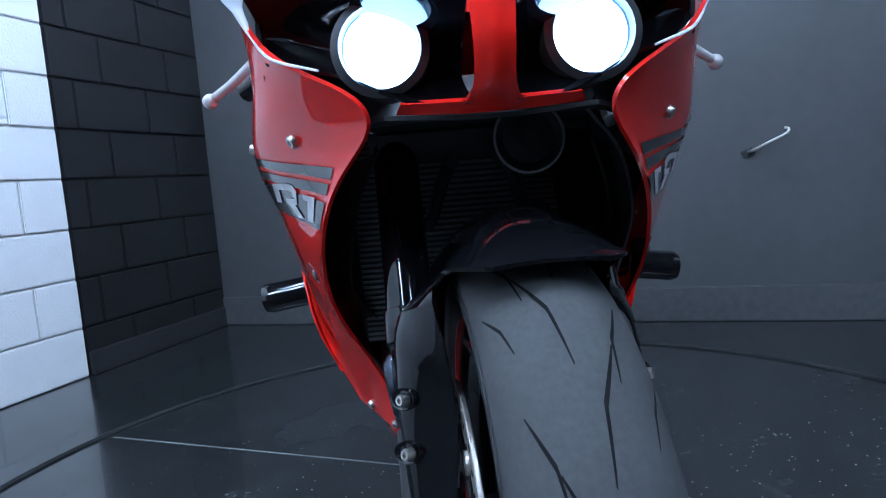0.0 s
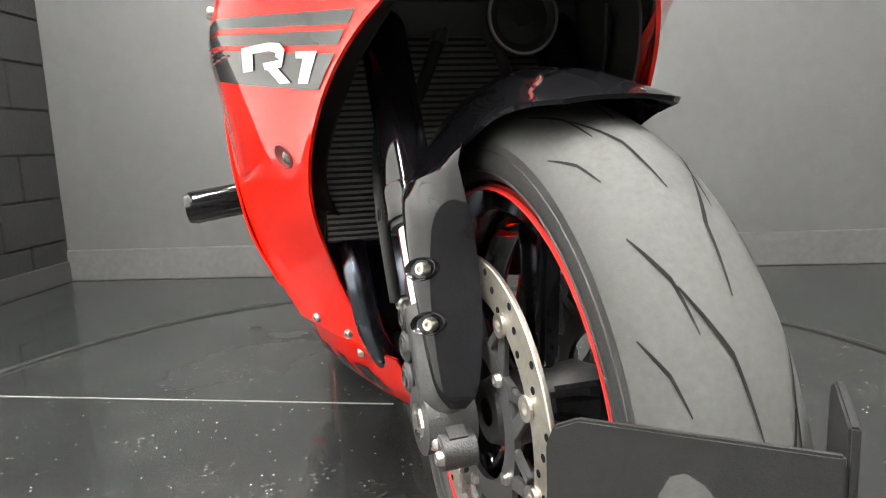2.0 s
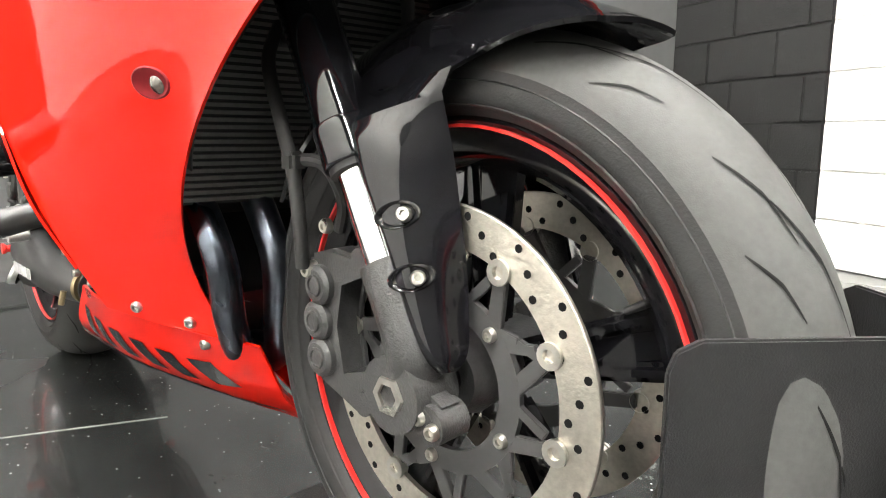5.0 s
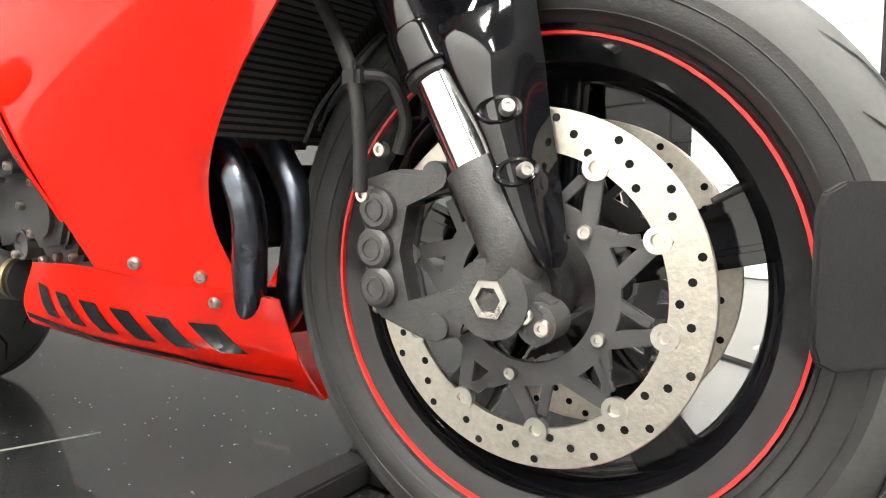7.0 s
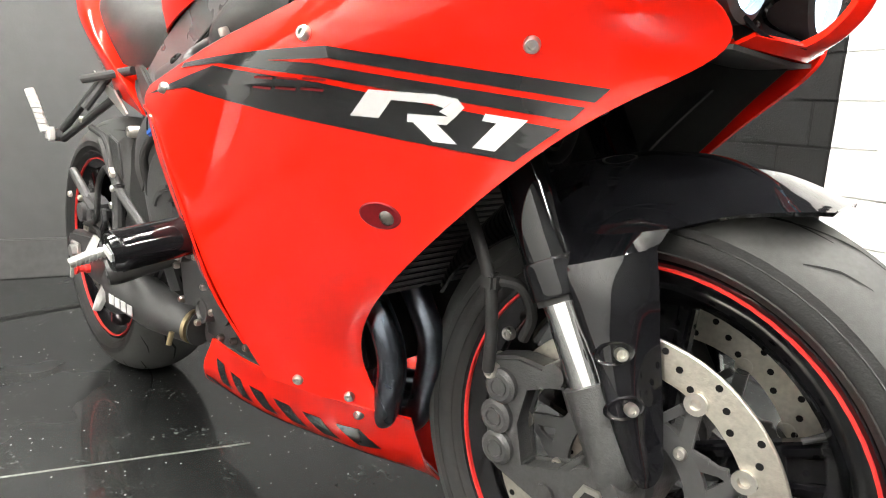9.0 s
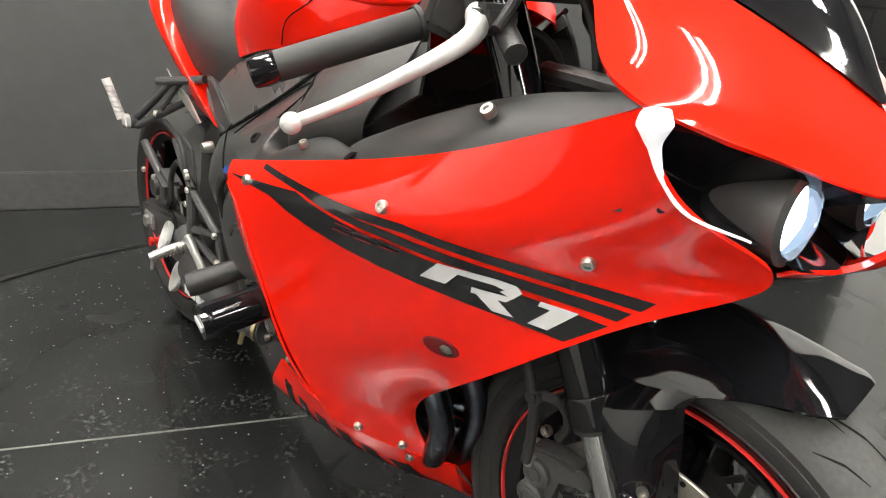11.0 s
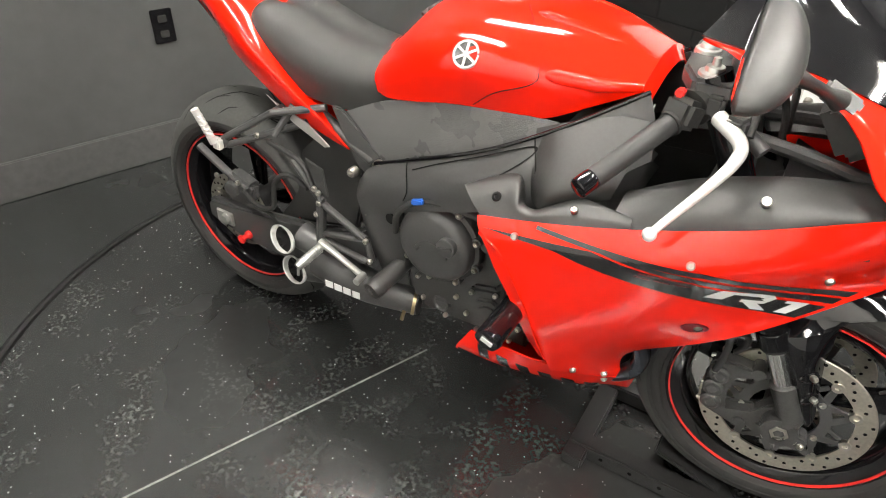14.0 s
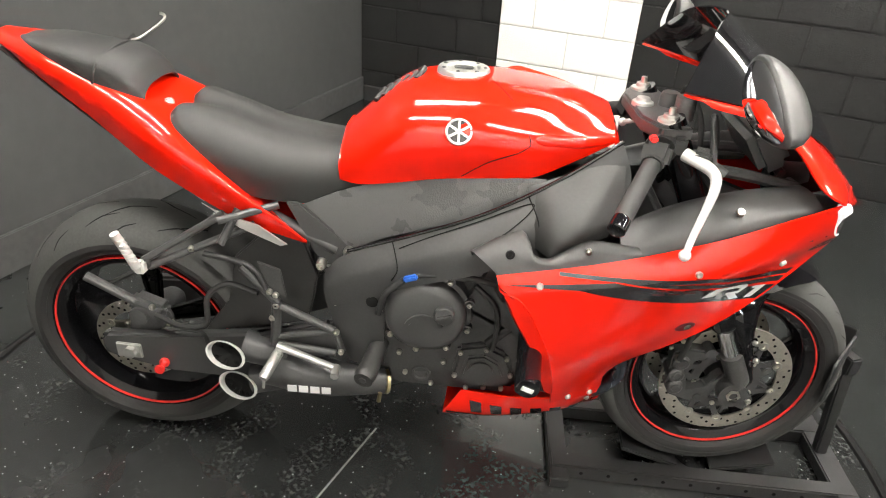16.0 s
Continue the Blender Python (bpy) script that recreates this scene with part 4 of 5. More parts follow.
# mirrors
for s in (-1, 1):
    bm = nb()
    bmesh.ops.create_uvsphere(bm, u_segments=28, v_segments=16, radius=1)
    for v in bm.verts:
        v.co.x = v.co.x * (0.054 if v.co.x > 0 else 0.012)
        v.co.y *= 0.100
        v.co.z = v.co.z * 0.046 * (1.0 - 0.4 * v.co.y * s / 0.098) - 0.012 * v.co.y * s / 0.098
    place = pose(1.200, s * 0.335, 1.080, -s * 8, 0, -s * 4)
    bmesh.ops.transform(bm, matrix=place, verts=bm.verts)
    mirror = part("mirror", bm, PLASTIC, bike, "black mirror housing on a short stalk")
    bm = lathe(nb(), [(0, 0), (0.25, 0.0), (0.5, 0.0), (0.7, 0), (0.85, 0), (0.95, 0), (1.0, 0)], (0, 0, 0), 36, "x")
    for v in bm.verts:
        v.co.x = -0.012 * math.sqrt(max(1 - 0.8 * (v.co.y ** 2 + v.co.z ** 2), 0)) - 0.0012
        v.co.y *= 0.088
        v.co.z = v.co.z * 0.041 * (1.0 - 0.4 * v.co.y * s / 0.098) - 0.012 * v.co.y * s / 0.098
    bmesh.ops.transform(bm, matrix=place, verts=bm.verts)
    part("mirror_glass", bm, MIRROR, mirror, "mirror glass")
    bm = tube(nb(), [(1.235, s * 0.285, 1.055), (1.262, s * 0.245, 1.035), (1.285, s * 0.200, 1.012), (1.30, s * 0.175, 0.998)], [0.013, 0.0085, 0.0085, 0.015], 14, 16)
    box(bm, (0.055, 0.034, 0.012), Matrix.Translation((1.302, s * 0.172, 0.999)) @ pose(0, 0, 0, -s * 38, 25, 0), 0.005)
    part("mirror_stalk", bm, PLASTIC, mirror)

# handlebars and controls
for s in (-1, 1):
    a, b = Vector((1.118, s * 0.13, 0.925)), Vector((1.036, s * 0.30, 0.858))
    d = (b - a).normalized()
    bar = part("handlebar", tube(nb(), [a - d * 0.02, b], 0.011, 16), BLACK_SATIN, bike, "black clip-on handlebar")
    bm = tube(nb(), [a + d * 0.045, a + d * 0.05, a + d * 0.055, b - d * 0.003, b], [0.020, 0.020, 0.0165, 0.0165, 0.015], 20, 24)
    part("grip", bm, HOSE, bar, "black rubber grip")
    bm = tube(nb(), [b, b + d * 0.004, b + d * 0.03, b + d * 0.034], [0.014, 0.0165, 0.0165, 0.013], 20, 8)
    part("bar_end", bm, BLACK_GLOSS, bar, "black bar-end weight")
    bm = nb()
    box(bm, (0.05, 0.045, 0.045), Matrix.Translation(a + d * 0.022 + Vector((0.0, 0, 0.004))) @ pose(0, 0, 0, s * 20, 0, s * 25), 0.008)
    box(bm, (0.03, 0.03, 0.035), Matrix.Translation(a + d * 0.0 + Vector((0.03, 0, 0.012))), 0.006)
    tube(bm, [a - d * 0.03, a + d * 0.0], 0.03, 20)
    switch = part("switch_box", bm, PLASTIC, bar, "black switch housing")
    if s < 0:
        part("kill_switch", box(nb(), (0.014, 0.02, 0.012), Matrix.Translation(a + d * 0.02 + Vector((-0.012, 0, 0.032))), 0.003), STRIPE, bar, "red stop switch")
    p = Vector((1.190, s * 0.165, 0.915))
    bm = tube(nb(), [p + Vector((-0.03, -s * 0.02, 0.01)), p + Vector((0.012, s * 0.02, -0.003)), (1.205, s * 0.215, 0.895), (1.182, s * 0.262, 0.865), (1.158, s * 0.305, 0.840), (1.142, s * 0.338, 0.824)], [0.013, 0.011, 0.0095, 0.0075, 0.0065, 0.006], 14, 40)
    bmesh.ops.create_uvsphere(bm, u_segments=16, v_segments=10, radius=0.0105, matrix=Matrix.Translation((1.139, s * 0.344, 0.821)))
    part("lever", bm, PALE_ALU, bar, "bare silver lever with a ball end")
    bm = nb()
    box(bm, (0.035, 0.04, 0.03), Matrix.Translation(p + Vector((0.0, -s * 0.015, 0.008))) @ pose(0, 0, 0, 0, 0, s * 20), 0.006)
    tube(bm, [p + Vector((0.01, -s * 0.02, 0.0)), p + Vector((0.045, -s * 0.005, -0.02))], 0.012, 16)
    part("master_cylinder", bm, DARK_METAL, bar)
    if s < 0:
        bm = tube(nb(), [(1.165, -0.06, 0.965), (1.165, -0.06, 1.005), (1.165, -0.06, 1.008)], [0.02, 0.02, 0.018], 20, 5)
        part("reservoir", bm, GREY_METAL, bar, "grey brake fluid reservoir")
    bm = tube(nb(), [p + Vector((0.02, 0, 0.0)), (1.21, s * 0.10, 0.985), (1.24, s * 0.06, 0.93), (1.25, s * 0.04, 0.85)], 0.006, 10)
    tube(bm, [a + Vector((0.02, 0, 0)), (1.19, s * 0.06, 0.90), (1.22, s * 0.03, 0.80)], 0.005, 10)
    part("control_hose", bm, HOSE, bar)

# instruments and brackets behind the screen
bm = box(nb(), (0.06, 0.2, 0.10), pose(1.33, 0, 0.93, 0, -35, 0), 0.015)
part("instrument_panel", bm, PLASTIC, bike, "black instrument cluster")
bm = nb()
for s in (-1, 1):
    tube(bm, [(1.18, s * 0.05, 0.87), (1.30, s * 0.08, 0.87), (1.40, s * 0.10, 0.86)], 0.012, 10)
    tube(bm, [(1.40, s * 0.10, 0.86), (1.42, s * 0.02, 0.84)], 0.01, 10)
part("nose_bracket", bm, DARK_METAL, bike)

# intake ducts beside the headstock
for s in (-1, 1):
    rows = [[(1.410, s * 0.205, 0.800), (1.28, s * 0.238, 0.775), (1.15, s * 0.255, 0.755), (1.06, s * 0.262, 0.738)],
            [(1.405, s * 0.205, 0.865), (1.28, s * 0.222, 0.835), (1.15, s * 0.225, 0.800), (1.06, s * 0.232, 0.768)],
            [(1.385, s * 0.150, 0.885), (1.27, s * 0.160, 0.865), (1.15, s * 0.165, 0.825), (1.06, s * 0.19, 0.782)],
            [(1.370, s * 0.095, 0.850), (1.26, s * 0.105, 0.830), (1.15, s * 0.12, 0.795), (1.06, s * 0.15, 0.77)]]
    duct = part("intake_duct", shell(nb(), rows, 24, 18, 0.004, (0, -s, -1)), PLASTIC, bike, "black intake duct cover")
    bm = nb()
    bolt(bm, (1.262, s * 0.215, 0.850), (0, s * 0.7, 0.7), 0.008)
    part("duct_bolt", bm, STEEL, duct)
    upper = ((0.785, 0.232, 0.728), (0.828, 0.214, 0.750), (0.874, 0.204, 0.768), (0.893, 0.226, 0.756), (0.902, 0.240, 0.738), (0.930, 0.246, 0.735), (0.958, 0.238, 0.750), (1.000, 0.222, 0.768), (1.090, 0.238, 0.772))
    lower = ((0.838, 0.268, 0.7015), (0.860, 0.269, 0.707), (0.884, 0.270, 0.7125), (0.902, 0.270, 0.7165), (0.918, 0.270, 0.720), (0.944, 0.270, 0.7255), (0.972, 0.270, 0.731), (1.020, 0.269, 0.741), (1.100, 0.264, 0.758))
    middle = [tuple(0.5 * (a + b) + d for a, b, d in zip(u, v, (0, 0.006, 0.005))) for u, v in zip(upper, lower)]
    inner = [(x, y - 0.022, z - 0.022) for x, y, z in upper]
    rows = [[(x, s * y, z) for x, y, z in line] for line in (inner, upper, middle, lower)]
    cover = part("upper_side_cover", shell(nb(), rows, 64, 18, 0.004, (0, -s, -0.5)), PLASTIC, bike, "black plastic side cover")
    rows = [[(0.880, s * 0.158, 0.836), (0.93, s * 0.158, 0.860), (1.00, s * 0.145, 0.888), (1.06, s * 0.118, 0.912)],
            [(0.892, s * 0.186, 0.802), (0.94, s * 0.202, 0.822), (1.00, s * 0.198, 0.836), (1.06, s * 0.165, 0.852)],
            [(0.902, s * 0.210, 0.768), (0.940, s * 0.240, 0.772), (0.985, s * 0.234, 0.786), (1.05, s * 0.200, 0.804)],
            [(0.906, s * 0.212, 0.735), (0.934, s * 0.238, 0.732), (0.965, s * 0.230, 0.742), (1.04, s * 0.200, 0.768)]]
    part("frame_cover", shell(nb(), rows, 28, 24, 0.004, (0, -s, 0)), PLASTIC, bike, "black moulded frame cover")
    cap_bm = nb()
    bolt(cap_bm, (0.858, s * 0.248, 0.736), (0, s * 0.75, 0.65), 0.009, 0.003)
    part("cover_plug", cap_bm, GROOVE, cover)
    bm = nb()
    bolt(bm, (1.0, s * 0.254, 0.762), (0, s * 0.4, 0.9), 0.006)
    part("cover_bolt", bm, STEEL, cover)

# tank
KNEE = mat("dimpled grip rubber", (0.10, 0.10, 0.10), 0.27, vary=0.05)
knee_t = KNEE.node_tree
knee_v = knee_t.nodes.new("ShaderNodeTexVoronoi")
knee_v.inputs["Scale"].default_value = 330
knee_g = knee_t.nodes.new("ShaderNodeNewGeometry")
knee_b = knee_t.nodes.new("ShaderNodeBump")
knee_b.inputs["Strength"].default_value, knee_b.inputs["Distance"].default_value = 0.3, 0.002
knee_t.links.new(knee_g.outputs["Position"], knee_v.inputs["Vector"])
knee_t.links.new(knee_v.outputs["Distance"], knee_b.inputs["Height"])
knee_t.links.new(knee_b.outputs[0], knee_t.nodes["Principled BSDF"].inputs["Normal"])
TANK = [(0.507, (0, 0.886), (0.05, 0.880), (0.090, 0.864), (0.115, 0.838), (0.112, 0.796)),
        (0.55, (0, 0.925), (0.07, 0.917), (0.120, 0.892), (0.140, 0.855), (0.132, 0.800)),
        (0.62, (0, 0.985), (0.07, 0.978), (0.142, 0.940), (0.162, 0.890), (0.145, 0.815)),
        (0.70, (0, 1.006), (0.07, 1.000), (0.148, 0.965), (0.178, 0.912), (0.150, 0.833)),
        (0.79, (0, 1.010), (0.07, 1.004), (0.138, 0.978), (0.178, 0.925), (0.150, 0.843)),
        (0.88, (0, 1.006), (0.07, 0.998), (0.125, 0.970), (0.165, 0.922), (0.148, 0.850)),
        (0.96, (0, 0.990), (0.06, 0.984), (0.110, 0.960), (0.150, 0.930), (0.140, 0.888)),
        (1.035, (0, 0.962), (0.05, 0.958), (0.085, 0.948), (0.115, 0.936), (0.118, 0.925))]
tank = part("fuel_tank", shell(nb(), halves(TANK), 48, 48, 0.004, (0, 0, -1)), RED, bike, "gloss red fuel tank")
rows = halves([(0.507, (0, 0.886), (0.05, 0.880), (0.115, 0.838), (0.112, 0.796)), (0.512, (0, 0.84), (0.05, 0.835), (0.10, 0.80), (0.104, 0.785)), (0.535, (0, 0.79), (0.05, 0.785), (0.09, 0.775), (0.10, 0.770))])
part("tank_rear", shell(nb(), rows, 20, 9, 0.003), RED, tank)
rows = halves([(1.035, (0, 0.962), (0.05, 0.958), (0.115, 0.936), (0.118, 0.925)), (1.05, (0, 0.935), (0.05, 0.93), (0.10, 0.915), (0.11, 0.905))])
part("tank_front", shell(nb(), rows, 20, 5, 0.003), RED, tank)
for s in (-1, 1):
    bm = tube(nb(), [(0.80, s * 0.060, 1.0065), (0.835, s * 0.110, 0.988), (0.872, s * 0.160, 0.938), (0.865, s * 0.1705, 0.915), (0.80, s * 0.172, 0.885), (0.752, s * 0.1555, 0.846)], 0.0010, 6, 40)
    part("panel_joint", bm, GROOVE, tank)
    part("tank_ridge", tube(nb(), [(0.815, s * 0.070, 0.998), (0.85, s * 0.072, 0.9975), (0.94, s * 0.066, 0.979), (1.030, s * 0.050, 0.954)], [0.002, 0.011, 0.010, 0.006], 16, 40), RED, tank)
    part("side_ridge", tube(nb(), [(0.868, s * 0.152, 0.930), (0.90, s * 0.1515, 0.930), (0.97, s * 0.142, 0.930), (1.034, s * 0.110, 0.930)], [0.003, 0.013, 0.012, 0.008], 16, 40), RED, tank)
bm = lathe(nb(), [(0, 0.004), (0.030, 0.005), (0.034, 0.008), (0.050, 0.008), (0.053, 0.004), (0.054, -0.01)], (0.736, 0, 1.008), 44, "z")
cap = part("filler_cap", bm, ALU, tank, "brushed aluminium filler cap")
bm = nb()
for k in range(7):
    bolt(bm, (0.736 + 0.043 * math.cos(k * 0.898), 0.043 * math.sin(k * 0.898), 1.016), (0, 0, 1), 0.004, 0.002)
box(bm, (0.04, 0.014, 0.005), pose(0.736, 0, 1.015), 0.002)
each("cap_bolt", bm, GREY_METAL, cap)
bm = nb()
for k in range(6):
    x = 0.565 + 0.016 * k
    tube(bm, [(x, -0.035, 0.952 + 0.62 * (x - 0.58)), (x + 0.012, 0.0, 0.965 + 0.62 * (x - 0.58)), (x, 0.035, 0.952 + 0.62 * (x - 0.58))], 0.006, 8, 10)
part("tank_pad", bm, RUBBER_SIDE, tank, "black ribbed tank pad")
for s in (-1, 1):
    m = Matrix.Translation((0.742, s * 0.171, 0.940)) @ Vector((0.05, s * 1.0, 0.62)).to_track_quat("Z", "Y").to_matrix().to_4x4()
    bm = lathe(nb(), [(0, 0.003), (0.0215, 0.003), (0.0215, 0.0)], (0, 0, 0), 32, "z")
    bmesh.ops.transform(bm, matrix=m, verts=bm.verts)
    badge = part("badge", bm, DECAL, tank, "round black and white badge")
    bm = lathe(nb(), [(0.0205, 0.0032), (0.0212, 0.0045), (0.0245, 0.0045), (0.0255, 0.0)], (0, 0, 0), 32, "z")
    for k in range(3):
        box(bm, (0.042, 0.0045, 0.0015), pose(0, 0, 0.004, 0, 0, 30 + 60 * k), 0)
    bmesh.ops.transform(bm, matrix=m, verts=bm.verts)
    part("badge_ring", bm, ALU, badge)
    # knee panel under the tank
    rows = [[(0.425, s * 0.120, 0.735), (0.54, s * 0.128, 0.790), (0.70, s * 0.146, 0.835), (0.82, s * 0.150, 0.848), (0.915, s * 0.150, 0.853)],
            [(0.47, s * 0.128, 0.690), (0.57, s * 0.136, 0.735), (0.71, s * 0.150, 0.780), (0.83, s * 0.156, 0.815), (0.92, s * 0.154, 0.842)],
            [(0.525, s * 0.130, 0.640), (0.60, s * 0.140, 0.685), (0.72, s * 0.154, 0.735), (0.84, s * 0.160, 0.785), (0.925, s * 0.158, 0.832)]]
    part("knee_panel", shell(nb(), rows, 26, 12, 0.004, (0, -s, 0)), KNEE, bike, "dimpled black knee grip panel")

# frame, engine and rear parts on each side
for s in (-1, 1):
    rows = [[(0.478, s * 0.150, 0.600), (0.53, s * 0.165, 0.655), (0.66, s * 0.175, 0.712), (0.80, s * 0.178, 0.775), (0.93, s * 0.165, 0.850), (1.05, s * 0.125, 0.928)],
            [(0.485, s * 0.172, 0.570), (0.55, s * 0.188, 0.620), (0.67, s * 0.200, 0.675), (0.80, s * 0.212, 0.730), (0.94, s * 0.195, 0.800), (1.07, s * 0.135, 0.885)],
            [(0.495, s * 0.165, 0.520), (0.57, s * 0.185, 0.560), (0.68, s * 0.200, 0.615), (0.80, s * 0.215, 0.665), (0.95, s * 0.205, 0.735), (1.08, s * 0.150, 0.83)]]
    spar = part("frame_spar", shell(nb(), rows, 36, 20, 0.006, (0, -s, 0)), BLACK_SATIN, bike, "satin black aluminium frame spar")
    rows = [[(0.474, s * 0.150, 0.590), (0.55, s * 0.178, 0.615), (0.62, s * 0.190, 0.640)], [(0.478, s * 0.155, 0.53), (0.55, s * 0.180, 0.535), (0.615, s * 0.185, 0.55)],
            [(0.500, s * 0.150, 0.44), (0.56, s * 0.170, 0.44), (0.61, s * 0.172, 0.45)], [(0.525, s * 0.135, 0.35), (0.57, s * 0.150, 0.35), (0.61, s * 0.150, 0.36)]]
    plate = part("pivot_plate", shell(nb(), rows, 16, 22, 0.006, (0, -s, 0)), BLACK_SATIN, bike, "satin black swingarm pivot plate")
    bm = tube(nb(), [(0.628, s * 0.2005, 0.622), (0.640, s * 0.205, 0.652), (0.632, s * 0.194, 0.690), (0.625, s * 0.181, 0.703)], 0.0013, 6, 24)
    part("frame_joint", bm, GROOVE, spar)
    bm = tube(nb(), [(0.885, s * 0.172, 0.822), (0.905, s * 0.205, 0.790), (0.915, s * 0.216, 0.745), (0.93, s * 0.214, 0.726)], 0.0013, 6, 24)
    part("frame_joint", bm, GROOVE, spar)
    bm = tube(nb(), [(0.640, s * 0.184, 0.690), (0.70, s * 0.184, 0.722), (0.79, s * 0.186, 0.766), (0.885, s * 0.182, 0.812), (0.89, s * 0.190, 0.800), (0.85, s * 0.208, 0.762), (0.80, s * 0.2135, 0.722)], 0.0013, 6, 60)
    part("frame_joint", bm, GROOVE, spar)
    part("frame_lip", tube(nb(), [(0.53, s * 0.162, 0.660), (0.66, s * 0.174, 0.716), (0.80, s * 0.177, 0.779), (0.93, s * 0.164, 0.854), (1.05, s * 0.124, 0.931)], 0.004, 8, 40), BLACK_GLOSS, spar, "gloss black frame lip")
    # no hole in the plate: a near-black plug paints the shade of one
    part("pivot_hole", tube(nb(), [(0.586, s * 0.176, 0.555), (0.586, s * 0.187, 0.555)], 0.013, 20), GROOVE, plate)
    bm = nb()
    bolt(bm, (0.475, s * 0.168, 0.625), (0, s, 0), 0.011, 0.01)
    bolt(bm, (0.528, s * 0.150, 0.650), (0, s, 0), 0.010, 0.01)
    bolt(bm, (0.500, s * 0.160, 0.525), (0, s, 0), 0.006)
    each("bolt", bm, STEEL, plate)
    # seat rail
    bm = nb()
    slab(bm, [(0.395, 0.745), (0.425, 0.745), (0.545, 0.645), (0.53, 0.625), (0.485, 0.60), (0.455, 0.625)], s * 0.122, s * 0.134, 0.004)
    tube(bm, [(0.50, s * 0.125, 0.64), (0.30, s * 0.11, 0.73), (0.0, s * 0.075, 0.88)], 0.014, 12)
    part("seat_rail", bm, BLACK_SATIN, bike, "black seat rail")
    # pillion footrest
    bm = nb()
    for p, q in (((0.10, 0.605), (0.27, 0.715)), ((0.11, 0.59), (0.33, 0.69)), ((0.27, 0.715), (0.38, 0.735)), ((0.27, 0.66), (0.30, 0.725))):
        tube(bm, [(p[0], s * 0.185, p[1]), (q[0], s * (0.185 - 0.2 * (q[0] - 0.1)), q[1])], 0.0085, 10)
    lathe(bm, [(0.0, -0.012), (0.014, -0.012), (0.014, 0.012), (0.0, 0.012)], (0.102, s * 0.187, 0.598), 20)
    hanger = part("pillion_hanger", bm, BLACK_SATIN, bike, "black pillion footrest hanger")
    bm = tube(nb(), [(0.098, s * 0.215, 0.605), (0.088, s * 0.225, 0.65), (0.078, s * 0.235, 0.692)], [0.010, 0.009, 0.0095], 12)
    box(bm, (0.025, 0.02, 0.03), pose(0.10, s * 0.205, 0.600), 0.005)
    ribs = nb()
    for k in range(6):
        lathe(ribs, [(0.009, -0.0015), (0.0112, 0), (0.009, 0.0015)], (0.096 - 0.0028 * k, s * (0.219 + 0.0024 * k), 0.622 + 0.011 * k), 10, "z")
    part("pillion_peg", bm, PALE_ALU, hanger, "folded silver pillion footrest")
    each("peg_rib", ribs, ALU, hanger)
    # rider footrest
    bm = nb()
    for p, q, r in (((0.373, 0.51), (0.50, 0.452), 0.009), ((0.36, 0.42), (0.505, 0.455), 0.008), ((0.373, 0.52), (0.362, 0.40), 0.012), ((0.36, 0.405), (0.50, 0.39), 0.008), ((0.50, 0.455), (0.515, 0.40), 0.008), ((0.30, 0.60), (0.375, 0.515), 0.010)):
        tube(bm, [(p[0], s * 0.165, p[1]), (q[0], s * 0.165, q[1])], r, 10)
    slab(bm, [(0.335, 0.615), (0.385, 0.60), (0.395, 0.53), (0.36, 0.545)], s * 0.160, s * 0.166, 0.002)
    rest = part("footrest_hanger", bm, DARK_METAL, bike, "dark footrest hanger with heel plate")
    bm = nb()
    for x, z in ((0.373, 0.512), (0.362, 0.478), (0.505, 0.456), (0.514, 0.402), (0.374, 0.54)):
        bolt(bm, (x, s * 0.175, z), (0, s, 0), 0.007)
    each("bolt", bm, STEEL, rest)
    bm = tube(nb(), [(0.375, s * 0.175, 0.395), (0.368, s * 0.22, 0.385), (0.360, s * 0.255, 0.372)], [0.009, 0.0105, 0.0095], 12)
    ribs = nb()
    for k in range(9):
        lathe(ribs, [(0.0105, -0.0012), (0.0128, 0), (0.0105, 0.0012)], (0.374 - 0.0016 * k, s * (0.19 + 0.007 * k), 0.392 - 0.0022 * k), 10)
    tube(bm, [(0.360, s * 0.25, 0.372), (0.358, s * 0.252, 0.345)], 0.0035, 8)
    part("rider_peg", bm, ALU, rest, "ribbed silver footrest")
    each("peg_rib", ribs, ALU, rest)
    bm = tube(nb(), [(0.37, s * 0.178, 0.405), (0.43, s * 0.185, 0.390), (0.505, s * 0.195, 0.372)], [0.010, 0.008, 0.008], 10)
    tube(bm, [(0.507, s * 0.19, 0.372), (0.509, s * 0.222, 0.370)], 0.009, 12)
    part("foot_lever", bm, ALU, rest, "silver foot lever")
    # swingarm
    bm = nb()
    slab(bm, [(-0.075, 0.345), (-0.06, 0.36), (0.10, 0.365), (0.30, 0.385), (0.48, 0.45), (0.52, 0.40), (0.45, 0.325), (0.28, 0.255), (0.08, 0.268), (-0.05, 0.288), (-0.075, 0.30)], s * 0.108, s * 0.140, 0.009)
    arm = part("swingarm", bm, BLACK_SATIN, bike, "satin black swingarm")
    bm = nb()
    box(bm, (0.062, 0.008, 0.042), pose(-0.005, s * 0.143, 0.318), 0.003)
    tube(bm, [(0.0, s * 0.14, 0.318), (0.0, s * 0.158, 0.318)], 0.016, 6)
    part("chain_adjuster", bm, ALU, arm, "silver axle block and nut")
    part("stand_spool", lathe(nb(), [(0, s * 0.14), (0.012, s * 0.14), (0.012, s * 0.147), (0.008, s * 0.152), (0.008, s * 0.162), (0.012, s * 0.167), (0.012, s * 0.172), (0, s * 0.172)], (0.076, 0, 0.290), 20), STRIPE, arm, "red paddock stand spool")
